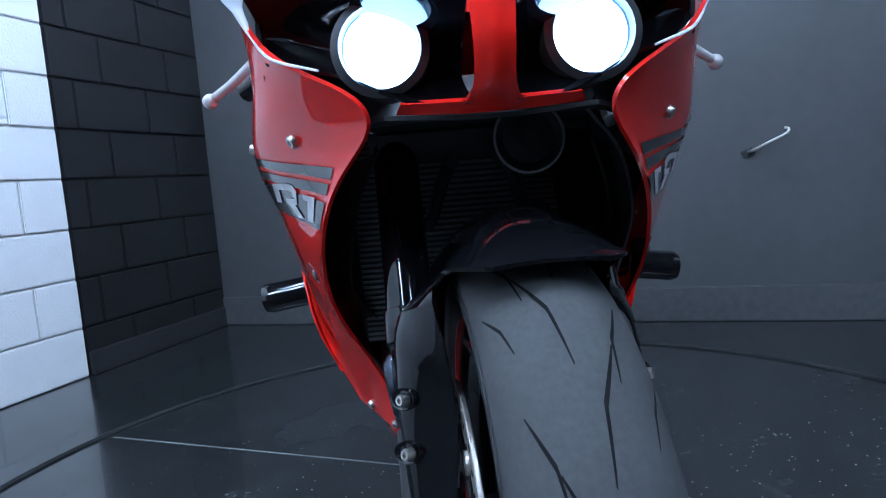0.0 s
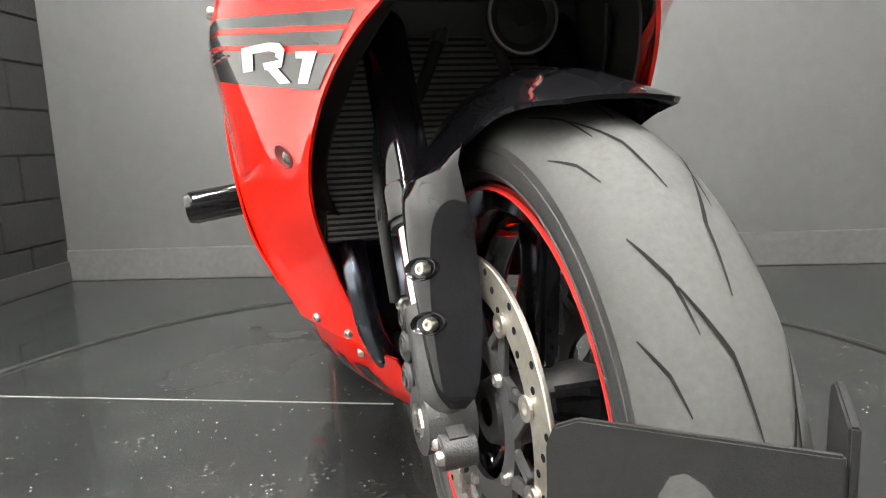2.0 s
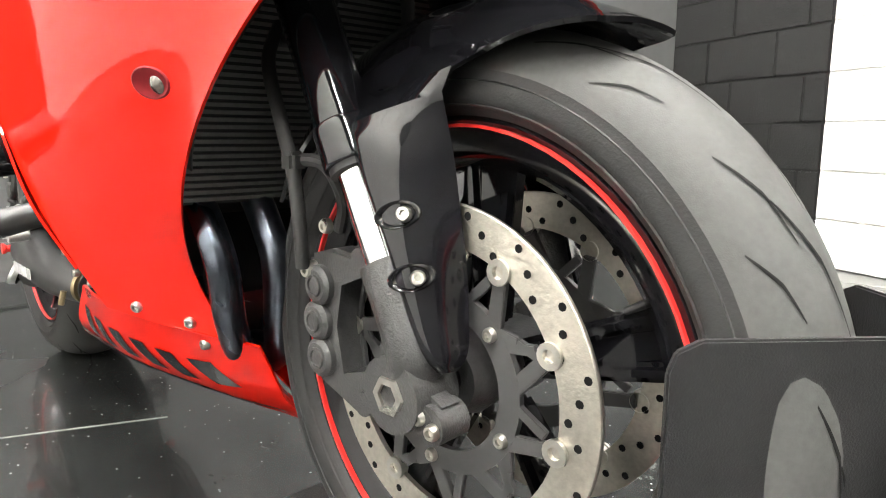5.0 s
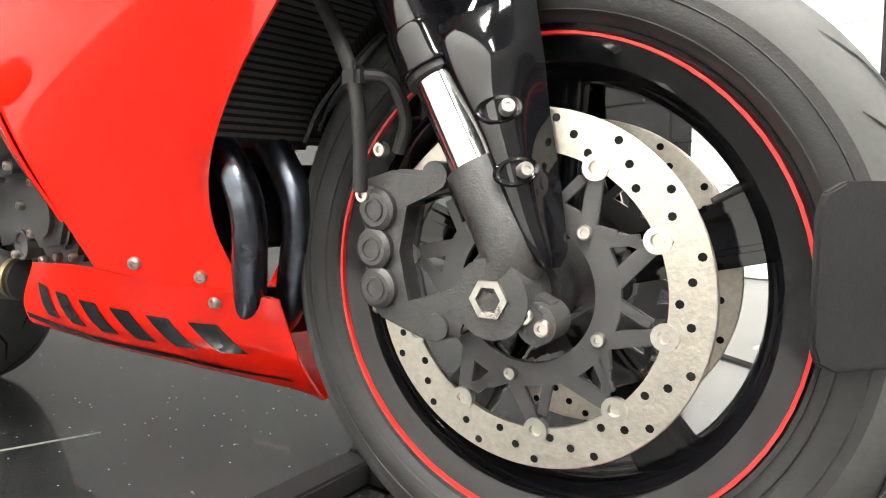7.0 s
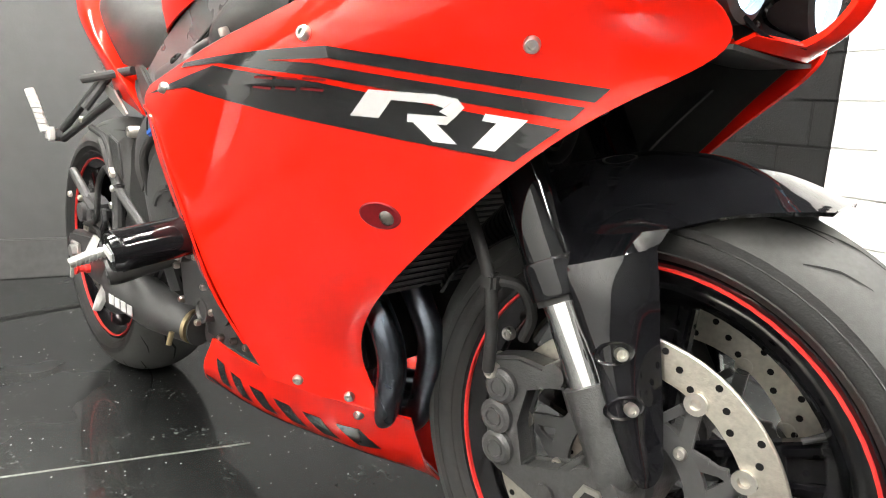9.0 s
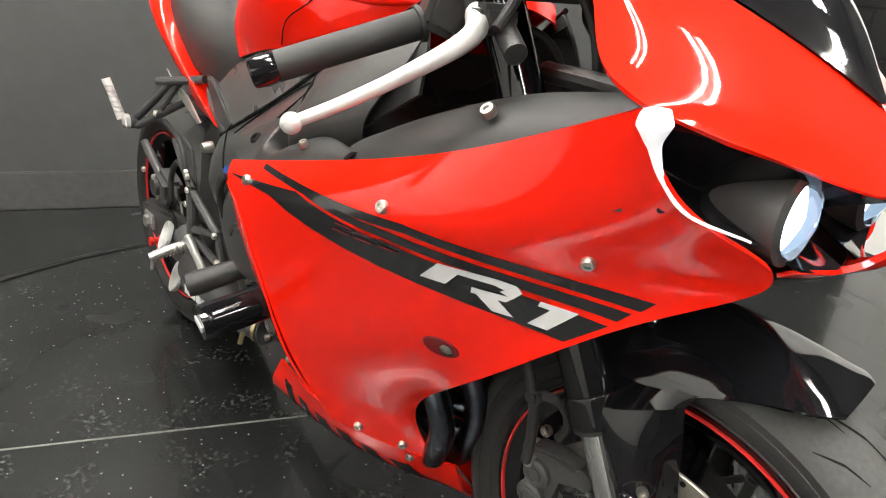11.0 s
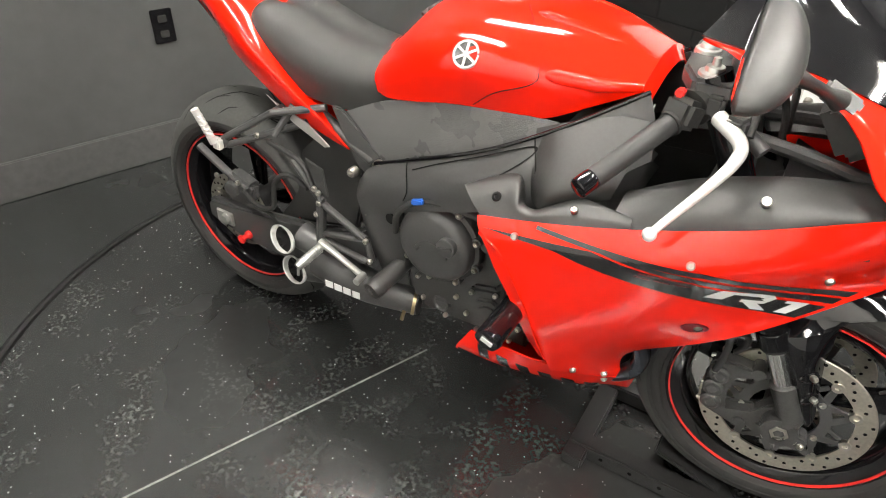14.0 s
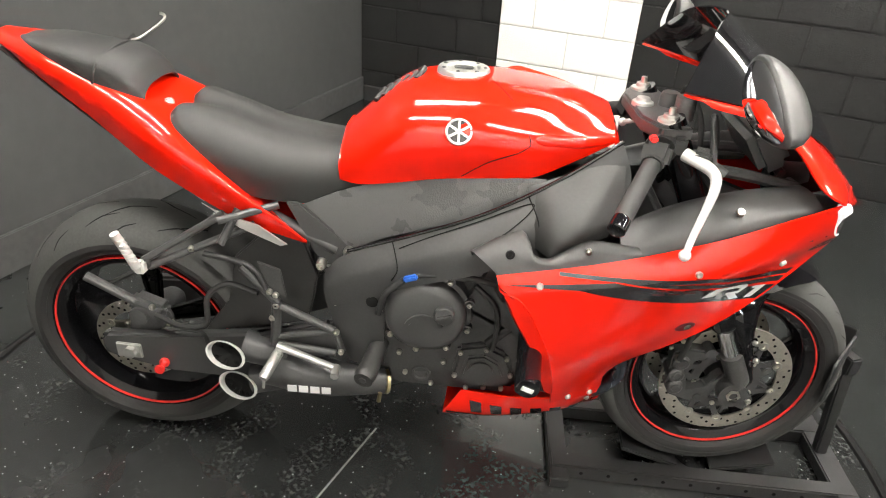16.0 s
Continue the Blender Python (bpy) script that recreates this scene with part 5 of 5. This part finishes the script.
    # crash bungs
    bm = tube(nb(), [(0.60, s * 0.15, 0.425), (0.585, s * 0.235, 0.405), (0.583, s * 0.243, 0.403), (0.580, s * 0.258, 0.400)], [0.020, 0.023, 0.0235, 0.021], 24, 14)
    bung = part("rear_slider", bm, BLACK_GLOSS if s > 0 else PLASTIC, bike, "black crash slider")
    part("slider_bolt", tube(nb(), [(0.581, s * 0.25, 0.401), (0.579, s * 0.2592, 0.3995)], 0.009, 6), GREY_METAL, bung)
    bm = tube(nb(), [(0.925, s * 0.17, 0.536), (0.916, s * 0.338, 0.512), (0.916, s * 0.344, 0.511), (0.915, s * 0.358, 0.509)], [0.025, 0.0255, 0.026, 0.023], 26, 14)
    bung = part("front_slider", bm, BLACK_GLOSS, bike, "gloss black crash slider")
    part("slider_marking", box(nb(), (0.024, 0.002, 0.010), pose(0.915, s * 0.3595, 0.509, 8, 20, 0), 0), WHITE, bung, "white end marking")

# engine block
bm = nb()
box(bm, (0.34, 0.30, 0.24), pose(0.76, 0, 0.46, 0, -8, 0), 0.02)
engine = part("engine", bm, DARK_METAL, bike, "dark cast engine block")
part("cylinder_block", box(nb(), (0.20, 0.34, 0.26), pose(0.90, 0, 0.62, 0, 28, 0), 0.02), DARK_METAL, engine)
part("sump", box(nb(), (0.34, 0.22, 0.10), pose(0.74, 0, 0.31), 0.02), DARK_METAL, engine)
for s in (-1, 1):
    o = (0.700, 0, 0.535)
    bm = lathe(nb(), [(0.0, s * 0.207), (0.066, s * 0.207), (0.078, s * 0.203), (0.086, s * 0.193), (0.088, s * 0.178), (0.097, s * 0.175), (0.099, s * 0.168), (0.099, s * 0.14)], o, 48)
    cover = part("clutch_cover", bm, BLACK_SATIN, engine, "satin black engine cover")
    bm = nb()
    for k in range(9):
        a = radians(20 + 40 * k)
        tube(bm, [(o[0] + 0.097 * math.cos(a), s * 0.165, o[2] + 0.097 * math.sin(a)), (o[0] + 0.097 * math.cos(a), s * 0.181, o[2] + 0.097 * math.sin(a))], 0.011, 14)
    each("boss", bm, BLACK_SATIN, engine)
    bm = nb()
    for k in range(9):
        a = radians(20 + 40 * k)
        bolt(bm, (o[0] + 0.097 * math.cos(a), s * 0.183, o[2] + 0.097 * math.sin(a)), (0, s, 0), 0.0065)
    each("bolt", bm, STEEL, engine)
    bm = tube(nb(), [(0.742, s * 0.205, 0.558), (0.742, s * 0.219, 0.558), (0.742, s * 0.221, 0.558)], [0.021, 0.021, 0.018], 28, 5)
    box(bm, (0.034, 0.010, 0.009), pose(0.742, s * 0.222, 0.558, 0, -15, 0), 0.002)
    part("oil_cap", bm, BLACK_SATIN, engine, "black oil filler cap")
    bm = lathe(nb(), [(0.034, s * 0.2065), (0.035, s * 0.210), (0.043, s * 0.210), (0.044, s * 0.2065)], (0.70, 0, 0.508), 24, start=20, sweep=140)
    part("cover_rib", bm, BLACK_SATIN, engine)
    # water pump and lower covers
    bm = nb()
    slab(bm, [(0.775, 0.44), (0.835, 0.455), (0.885, 0.43), (0.905, 0.38), (0.885, 0.335), (0.80, 0.325), (0.765, 0.36)], s * 0.13, s * 0.165, 0.008)
    slab(bm, [(0.795, 0.425), (0.835, 0.435), (0.87, 0.415), (0.885, 0.38), (0.87, 0.35), (0.81, 0.343), (0.785, 0.37)], s * 0.165, s * 0.178, 0.006)
    tube(bm, [(0.83, s * 0.165, 0.39), (0.83, s * 0.184, 0.39)], 0.028, 24)
    part("pump_cover", bm, DARK_METAL, engine, "dark cast lower engine cover")
    bm = nb()
    for x, z in ((0.782, 0.43), (0.838, 0.445), (0.885, 0.425), (0.897, 0.38), (0.88, 0.34), (0.80, 0.332), (0.772, 0.365), (0.84, 0.338), (0.72, 0.335), (0.66, 0.36), (0.645, 0.415), (0.745, 0.40)):
        bolt(bm, (x, s * 0.170, z), (0, s, 0), 0.0058)
    each("bolt", bm, STEEL, engine)
    part("sight_glass", lathe(nb(), [(0, s * 0.148), (0.015, s * 0.148), (0.017, s * 0.153), (0.021, s * 0.153), (0.022, s * 0.12)], (0.695, 0, 0.345), 28), GREY_METAL, engine, "round oil sight glass")
    bm = tube(nb(), [(0.80, s * 0.17, 0.61), (0.845, s * 0.18, 0.57), (0.855, s * 0.17, 0.50), (0.85, s * 0.16, 0.44)], 0.006, 8)
    tube(bm, [(0.84, s * 0.15, 0.45), (0.93, s * 0.16, 0.56)], 0.011, 10)
    tube(bm, [(0.60, s * 0.19, 0.53), (0.62, s * 0.205, 0.595), (0.68, s * 0.20, 0.64), (0.78, s * 0.20, 0.645), (0.84, s * 0.19, 0.63)], 0.007, 10)
    tube(bm, [(0.83, s * 0.13, 0.62), (0.87, s * 0.185, 0.60)], 0.017, 12)
    each("engine_hose", bm, HOSE, engine)
part("connector", box(nb(), (0.03, 0.012, 0.012), pose(0.668, -0.207, 0.637, 0, -20, 0), 0.003), LOOM, engine, "blue cable connector")

# radiator, horn and header pipes
LEANED = pose(1.144, 0, 0.618, 0, 9, 0)
bm = box(nb(), (0.018, 0.33, 0.30), LEANED, 0.004)
radiator = part("radiator", bm, PLASTIC, bike, "black radiator with grey fins")
bm = nb()
for k in range(38):
    box(bm, (0.004, 0.322, 0.0042), LEANED @ Matrix.Translation((0.0105, 0, -0.143 + 0.00775 * k)), 0)
each("fin", bm, FIN, radiator, smooth=False)
for s in (-1, 1):
    part("radiator_tank", box(nb(), (0.024, 0.016, 0.27), LEANED @ Matrix.Translation((0, s * 0.168, 0.01)), 0.008), PLASTIC, radiator)
bm = lathe(nb(), [(0, 0.018), (0.010, 0.018), (0.011, 0.015), (0.030, 0.012), (0.036, 0.016), (0.041, 0.016), (0.042, 0.008), (0.032, -0.015), (0.018, -0.02), (0, -0.02)], (1.265, 0.062, 0.732), 36, "x")
horn = part("horn", bm, PLASTIC, bike, "round black horn")
part("horn_ring", lathe(nb(), [(0.0385, 0.0165), (0.0395, 0.0185), (0.0415, 0.0185), (0.0425, 0.0155)], (1.265, 0.062, 0.732), 36, "x"), STEEL, horn, "thin silver ring")
for s in (-1, 1):
    bm = tube(nb(), [(1.235, s * 0.02, 0.745), (1.255, s * 0.028, 0.72), (1.262, s * 0.045, 0.68), (1.235, s * 0.06, 0.64), (1.19, s * 0.075, 0.64)], 0.0075, 12)
    hose = part("front_hose", bm, HOSE, bike, "black brake hose")
    part("hose_fitting", tube(nb(), [(1.250, s * 0.024, 0.732), (1.262, s * 0.034, 0.705)], 0.010, 10), GREY_METAL, hose, "grey hose fitting")
bm = nb()
for s in (-1, 1):
    tube(bm, [(1.030, s * 0.128, 0.560), (1.080, s * 0.130, 0.500), (1.128, s * 0.128, 0.448), (1.146, s * 0.122, 0.400), (1.130, s * 0.110, 0.342), (1.075, s * 0.078, 0.280), (0.93, s * 0.04, 0.262)], 0.018, 20, 50)
    tube(bm, [(1.040, s * 0.062, 0.560), (1.090, s * 0.064, 0.500), (1.130, s * 0.062, 0.448), (1.148, s * 0.058, 0.400), (1.132, s * 0.050, 0.335), (1.080, s * 0.032, 0.262), (0.93, s * 0.015, 0.238)], 0.018, 20, 50)
each("header_pipe", bm, PIPE, bike, "heat-tinted exhaust header")
bm = nb()
tube(bm, [(0.92, 0, 0.26), (0.70, -0.02, 0.27), (0.60, -0.08, 0.285)], 0.04, 20)
part("link_pipe", bm, DARK_METAL, bike)
bm = box(nb(), (0.02, 0.22, 0.10), pose(1.06, 0, 0.40, 0, -15, 0), 0.005)
part("oil_cooler", bm, GROOVE, bike)

# exhaust
bm = tube(nb(), [(0.62, -0.12, 0.29), (0.50, -0.145, 0.300), (0.42, -0.152, 0.312), (0.34, -0.155, 0.322)], [0.028, 0.038, 0.044, 0.040], 28, 24)
for v in bm.verts:
    v.co.z = 0.31 + (v.co.z - 0.31) * 1.15
silencer = part("exhaust", bm, BLACK_SATIN, bike, "black short exhaust with twin oval tips")
for z, x in ((0.372, 0.250), (0.274, 0.266)):
    bm = tube(nb(), [(x + 0.13, -0.140, 0.5 * z + 0.16), (x + 0.03, -0.146, z)], [0.034, 0.037], 28, 6)
    tip = part("exhaust_tip", bm, BLACK_SATIN, silencer)
    way = Vector((-0.3, -0.85, 0.42)).normalized()
    bm = lathe(nb(), [(0.0415, -0.012), (0.0425, 0.001), (0.046, 0.002), (0.0465, -0.004), (0.0415, -0.012)], (0, 0, 0), 40, "z")
    bmesh.ops.transform(bm, matrix=Matrix.Translation((x, -0.190 + (0.012 if z < 0.3 else 0), z)) @ way.to_track_quat("Z", "Y").to_matrix().to_4x4() @ Matrix.Diagonal((1.15, 0.66, 1, 1)), verts=bm.verts)
    part("tip_ring", bm, PALE_ALU, silencer, "silver slash-cut tip ring")
    # tip isn't hollow: a shallow near-black disc paints the shade of its bore
    bm = lathe(nb(), [(0.0, -0.02), (0.0415, -0.012)], (0, 0, 0), 40, "z")
    bmesh.ops.transform(bm, matrix=Matrix.Translation((x, -0.190 + (0.012 if z < 0.3 else 0), z)) @ way.to_track_quat("Z", "Y").to_matrix().to_4x4() @ Matrix.Diagonal((1.15, 0.66, 1, 1)), verts=bm.verts)
    part("tip_bore", bm, GROOVE, silencer, "near-black disc painting the shade inside the tip")
bm = nb()
for k in range(4):
    box(bm, (0.021, 0.0012, 0.019), pose(0.404 + 0.026 * k, -0.1985 + 0.002 * k, 0.302 - 0.001 * k, 0, 0, 4), 0)
each("marking_bar", bm, WHITE, silencer, "row of small white marking bars", smooth=False)
bm = tube(nb(), [(0.606, -0.129, 0.291), (0.613, -0.126, 0.290)], 0.0315, 24)
tube(bm, [(0.603, -0.165, 0.285), (0.600, -0.17, 0.262)], 0.005, 8)
part("clamp", bm, BRASS, silencer, "dull brass hose clamp")

# rear mudguard and rear brake
rows = []
for a in (4, 18, 32, 46, 58):
    t = radians(a)
    r = 0.338
    rows.append([(RA[0] + (r - (0.03 if abs(f) == 1 else 0)) * math.cos(t), f * 0.098, RA[2] + (r - (0.03 if abs(f) == 1 else 0)) * math.sin(t)) for f in (-1, -0.7, 0, 0.7, 1)])
part("rear_hugger", shell(nb(), rows, 20, 24, 0.003), PLASTIC, bike, "matt black rear hugger")
bm = nb()
slab(bm, [(0.16, 0.36), (0.42, 0.42), (0.45, 0.55), (0.42, 0.64), (0.34, 0.66), (0.26, 0.58), (0.24, 0.46)], -0.098, -0.085, 0.004)
part("hugger_side", bm, PLASTIC, bike)
bm = nb()
box(bm, (0.085, 0.05, 0.05), pose(0.045, -0.105, 0.425, 0, 20, 0), 0.012)
tube(bm, [(0.03, -0.14, 0.415), (0.03, -0.09, 0.415)], 0.022, 20)
tube(bm, [(-0.09, -0.115, 0.50), (0.02, -0.115, 0.44)], 0.011, 10)
slab(bm, [(-0.02, 0.33), (0.04, 0.34), (0.10, 0.40), (0.09, 0.43), (0.0, 0.42)], -0.112, -0.10, 0.003)
rear_cal = part("rear_caliper", bm, GREY_METAL, bike, "grey rear brake caliper")
bm = tube(nb(), [(0.07, -0.13, 0.42), (0.14, -0.15, 0.41), (0.20, -0.155, 0.43), (0.21, -0.15, 0.50), (0.26, -0.15, 0.54), (0.33, -0.16, 0.53)], 0.0065, 10)
tube(bm, [(0.22, -0.16, 0.62), (0.32, -0.165, 0.60), (0.355, -0.168, 0.54)], 0.0065, 10)
tube(bm, [(0.10, -0.15, 0.40), (0.18, -0.15, 0.40), (0.19, -0.14, 0.36)], 0.005, 8)
part("rear_brake_hose", bm, HOSE, rear_cal, "black rear brake hose")
bm = nb()
for x, z in ((0.0, 0.455), (0.075, 0.455), (0.20, 0.635), (0.36, 0.545)):
    bolt(bm, (x, -0.15 if x < 0.1 else -0.172, z), (0, -1, 0), 0.007)
each("bolt", bm, STEEL, rear_cal)

# tail, seats
TAIL = [(-0.215, (0, 1.022), (0.025, 1.018), (0.040, 1.008), (0.030, 0.995)),
        (-0.12, (0, 1.000), (0.060, 1.002), (0.082, 0.980), (0.062, 0.940)),
        (0.0, (0, 0.955), (0.080, 0.960), (0.108, 0.928), (0.085, 0.860)),
        (0.10, (0, 0.915), (0.100, 0.920), (0.140, 0.880), (0.112, 0.795)),
        (0.19, (0, 0.87), (0.110, 0.868), (0.158, 0.838), (0.125, 0.745)),
        (0.30, (0, 0.745), (0.12, 0.765), (0.158, 0.770), (0.132, 0.690)),
        (0.38, (0, 0.690), (0.115, 0.700), (0.148, 0.712), (0.130, 0.664)),
        (0.435, (0, 0.650), (0.11, 0.652), (0.136, 0.660), (0.128, 0.648))]
tail = part("tail_fairing", shell(nb(), halves(TAIL), 44, 44, 0.004, (0, 0, -1)), RED, bike, "gloss red tail fairing")
rows = halves([(-0.20, (0, 0.998), (0.03, 0.996), (0.05, 0.99)), (0.0, (0, 0.87), (0.05, 0.868), (0.086, 0.862)), (0.20, (0, 0.735), (0.06, 0.735), (0.112, 0.735)), (0.42, (0, 0.63), (0.06, 0.63), (0.12, 0.645))])
part("tail_underside", shell(nb(), rows, 14, 20, 0.004), PLASTIC, tail, "black tail underside")
bm = nb()
bolt(bm, (0.130, -0.035, 0.903), (-0.1, -0.1, 1), 0.011, 0.006)
part("seat_lock", bm, ALU, tail, "round silver seat lock")
for s in (-1, 1):
    bm = nb()
    slab(bm, [(0.225, 0.735), (0.25, 0.72), (0.34, 0.695), (0.40, 0.655), (0.385, 0.65), (0.30, 0.685)], s * 0.148, s * 0.152, 0.002)
    part("heel_trim", bm, ALU, tail, "thin silver trim")
SEAT = [(0.145, (0, 0.878), (0.045, 0.892), (0.080, 0.888), (0.100, 0.868), (0.094, 0.850)),
        (0.175, (0, 0.892), (0.05, 0.910), (0.090, 0.904), (0.120, 0.868), (0.116, 0.820)),
        (0.24, (0, 0.892), (0.05, 0.898), (0.100, 0.882), (0.130, 0.838), (0.124, 0.770)),
        (0.34, (0, 0.864), (0.05, 0.866), (0.102, 0.850), (0.132, 0.806), (0.126, 0.745)),
        (0.44, (0, 0.852), (0.05, 0.852), (0.095, 0.838), (0.124, 0.800), (0.120, 0.740)),
        (0.515, (0, 0.850), (0.045, 0.848), (0.080, 0.836), (0.106, 0.808), (0.112, 0.752)),
        (0.548, (0, 0.835), (0.04, 0.833), (0.072, 0.822), (0.100, 0.806), (0.110, 0.785))]
seat = part("rider_seat", shell(nb(), halves(SEAT), 40, 40, 0.006, (0, 0, -1)), LEATHER, bike, "black vinyl rider seat")
PILLION = [(-0.170, (0, 1.012), (0.030, 1.012), (0.044, 1.004), (0.044, 0.990)),
           (-0.10, (0, 1.016), (0.045, 1.014), (0.070, 1.002), (0.074, 0.972)),
           (-0.01, (0, 1.006), (0.055, 1.002), (0.088, 0.988), (0.094, 0.946)),
           (0.04, (0, 1.004), (0.056, 0.998), (0.090, 0.978), (0.098, 0.930)),
           (0.080, (0, 0.984), (0.054, 0.978), (0.086, 0.955), (0.094, 0.915)),
           (0.105, (0, 0.945), (0.052, 0.940), (0.078, 0.925), (0.086, 0.900))]
pillion = part("pillion_pad", shell(nb(), halves(PILLION), 32, 28, 0.006, (0, 0, -1)), LEATHER, bike, "black vinyl pillion pad")
bm = tube(nb(), [(0.008, -0.098, 0.935), (0.02, -0.088, 0.984), (0.03, 0, 1.0065), (0.02, 0.088, 0.984), (0.008, 0.098, 0.935)], 0.003, 8, 24)
part("strap_seam", bm, LEATHER, pillion)

# ---- wheel chock ----
chock = thing("wheel_chock", (1.45, 0, 0), "black steel front wheel chock on the floor", "wheel chock")
for s in (-1, 1):
    bm = nb()
    box(bm, (0.78, 0.045, 0.045), pose(1.43, 0.03 + s * 0.11, 0.0225), 0.004)
    part("rail", bm, CHOCK, chock, "black perforated steel rail")
    bm = nb()
    # rail is solid: near-black discs on its side paint the dark of the perforations
    for k in range(9):
        tube(bm, [(1.12 + 0.07 * k, 0.03 + s * 0.1322, 0.024), (1.12 + 0.07 * k, 0.03 + s * 0.1332, 0.024)], 0.005, 10)
    each("rail_hole", bm, GROOVE, chock)


def wing_plate(p, q, low, high):
    """A bent steel plate standing on a line of the plan, with rounded corners."""
    d = Vector((q[0] - p[0], q[1] - p[1], 0))
    n = d.length
    c = 0.02
    bm = slab(nb(), [(c, low), (n, low), (n, high), (c, high), (0.005, high - 0.007), (0, high - c), (0, low + c), (0.005, low + 0.007)], -0.003, 0.003, 0.0015)
    bmesh.ops.transform(bm, matrix=pose(p[0], p[1], 0, 0, 0, math.degrees(math.atan2(d.y, d.x))), verts=bm.verts)
    return bm


part("side_plate", wing_plate((1.640, -0.068), (1.742, 0.058), 0.300, 0.425), CHOCK, chock, "black upright wing plate")
part("side_plate", wing_plate((1.672, 0.120), (1.743, 0.062), 0.300, 0.440), CHOCK, chock, "black upright wing plate")
bm = nb()
box(bm, (0.03, 0.03, 0.36), pose(1.765, 0.055, 0.19, 0, -6, 0), 0.004)
box(bm, (0.035, 0.09, 0.05), pose(1.742, 0.075, 0.345, 0, 0, 20), 0.004)
part("post", bm, CHOCK, chock, "black square post")
bm = nb()
box(bm, (0.06, 0.36, 0.04), pose(1.79, 0.03, 0.023), 0.004)
part("cross_bar", bm, CHOCK, chock)
bm = nb()
box(bm, (0.05, 0.34, 0.035), pose(1.06, 0.03, 0.02), 0.004)
part("cross_bar", bm, CHOCK, chock)
bm = nb()
box(bm, (0.16, 0.16, 0.012), pose(1.30, 0.03, 0.050, 0, 16, 0), 0.003)
part("cradle_plate", bm, CHOCK, chock)
bm = nb()
box(bm, (0.16, 0.16, 0.012), pose(1.54, 0.03, 0.050, 0, -16, 0), 0.003)
part("cradle_plate", bm, CHOCK, chock)
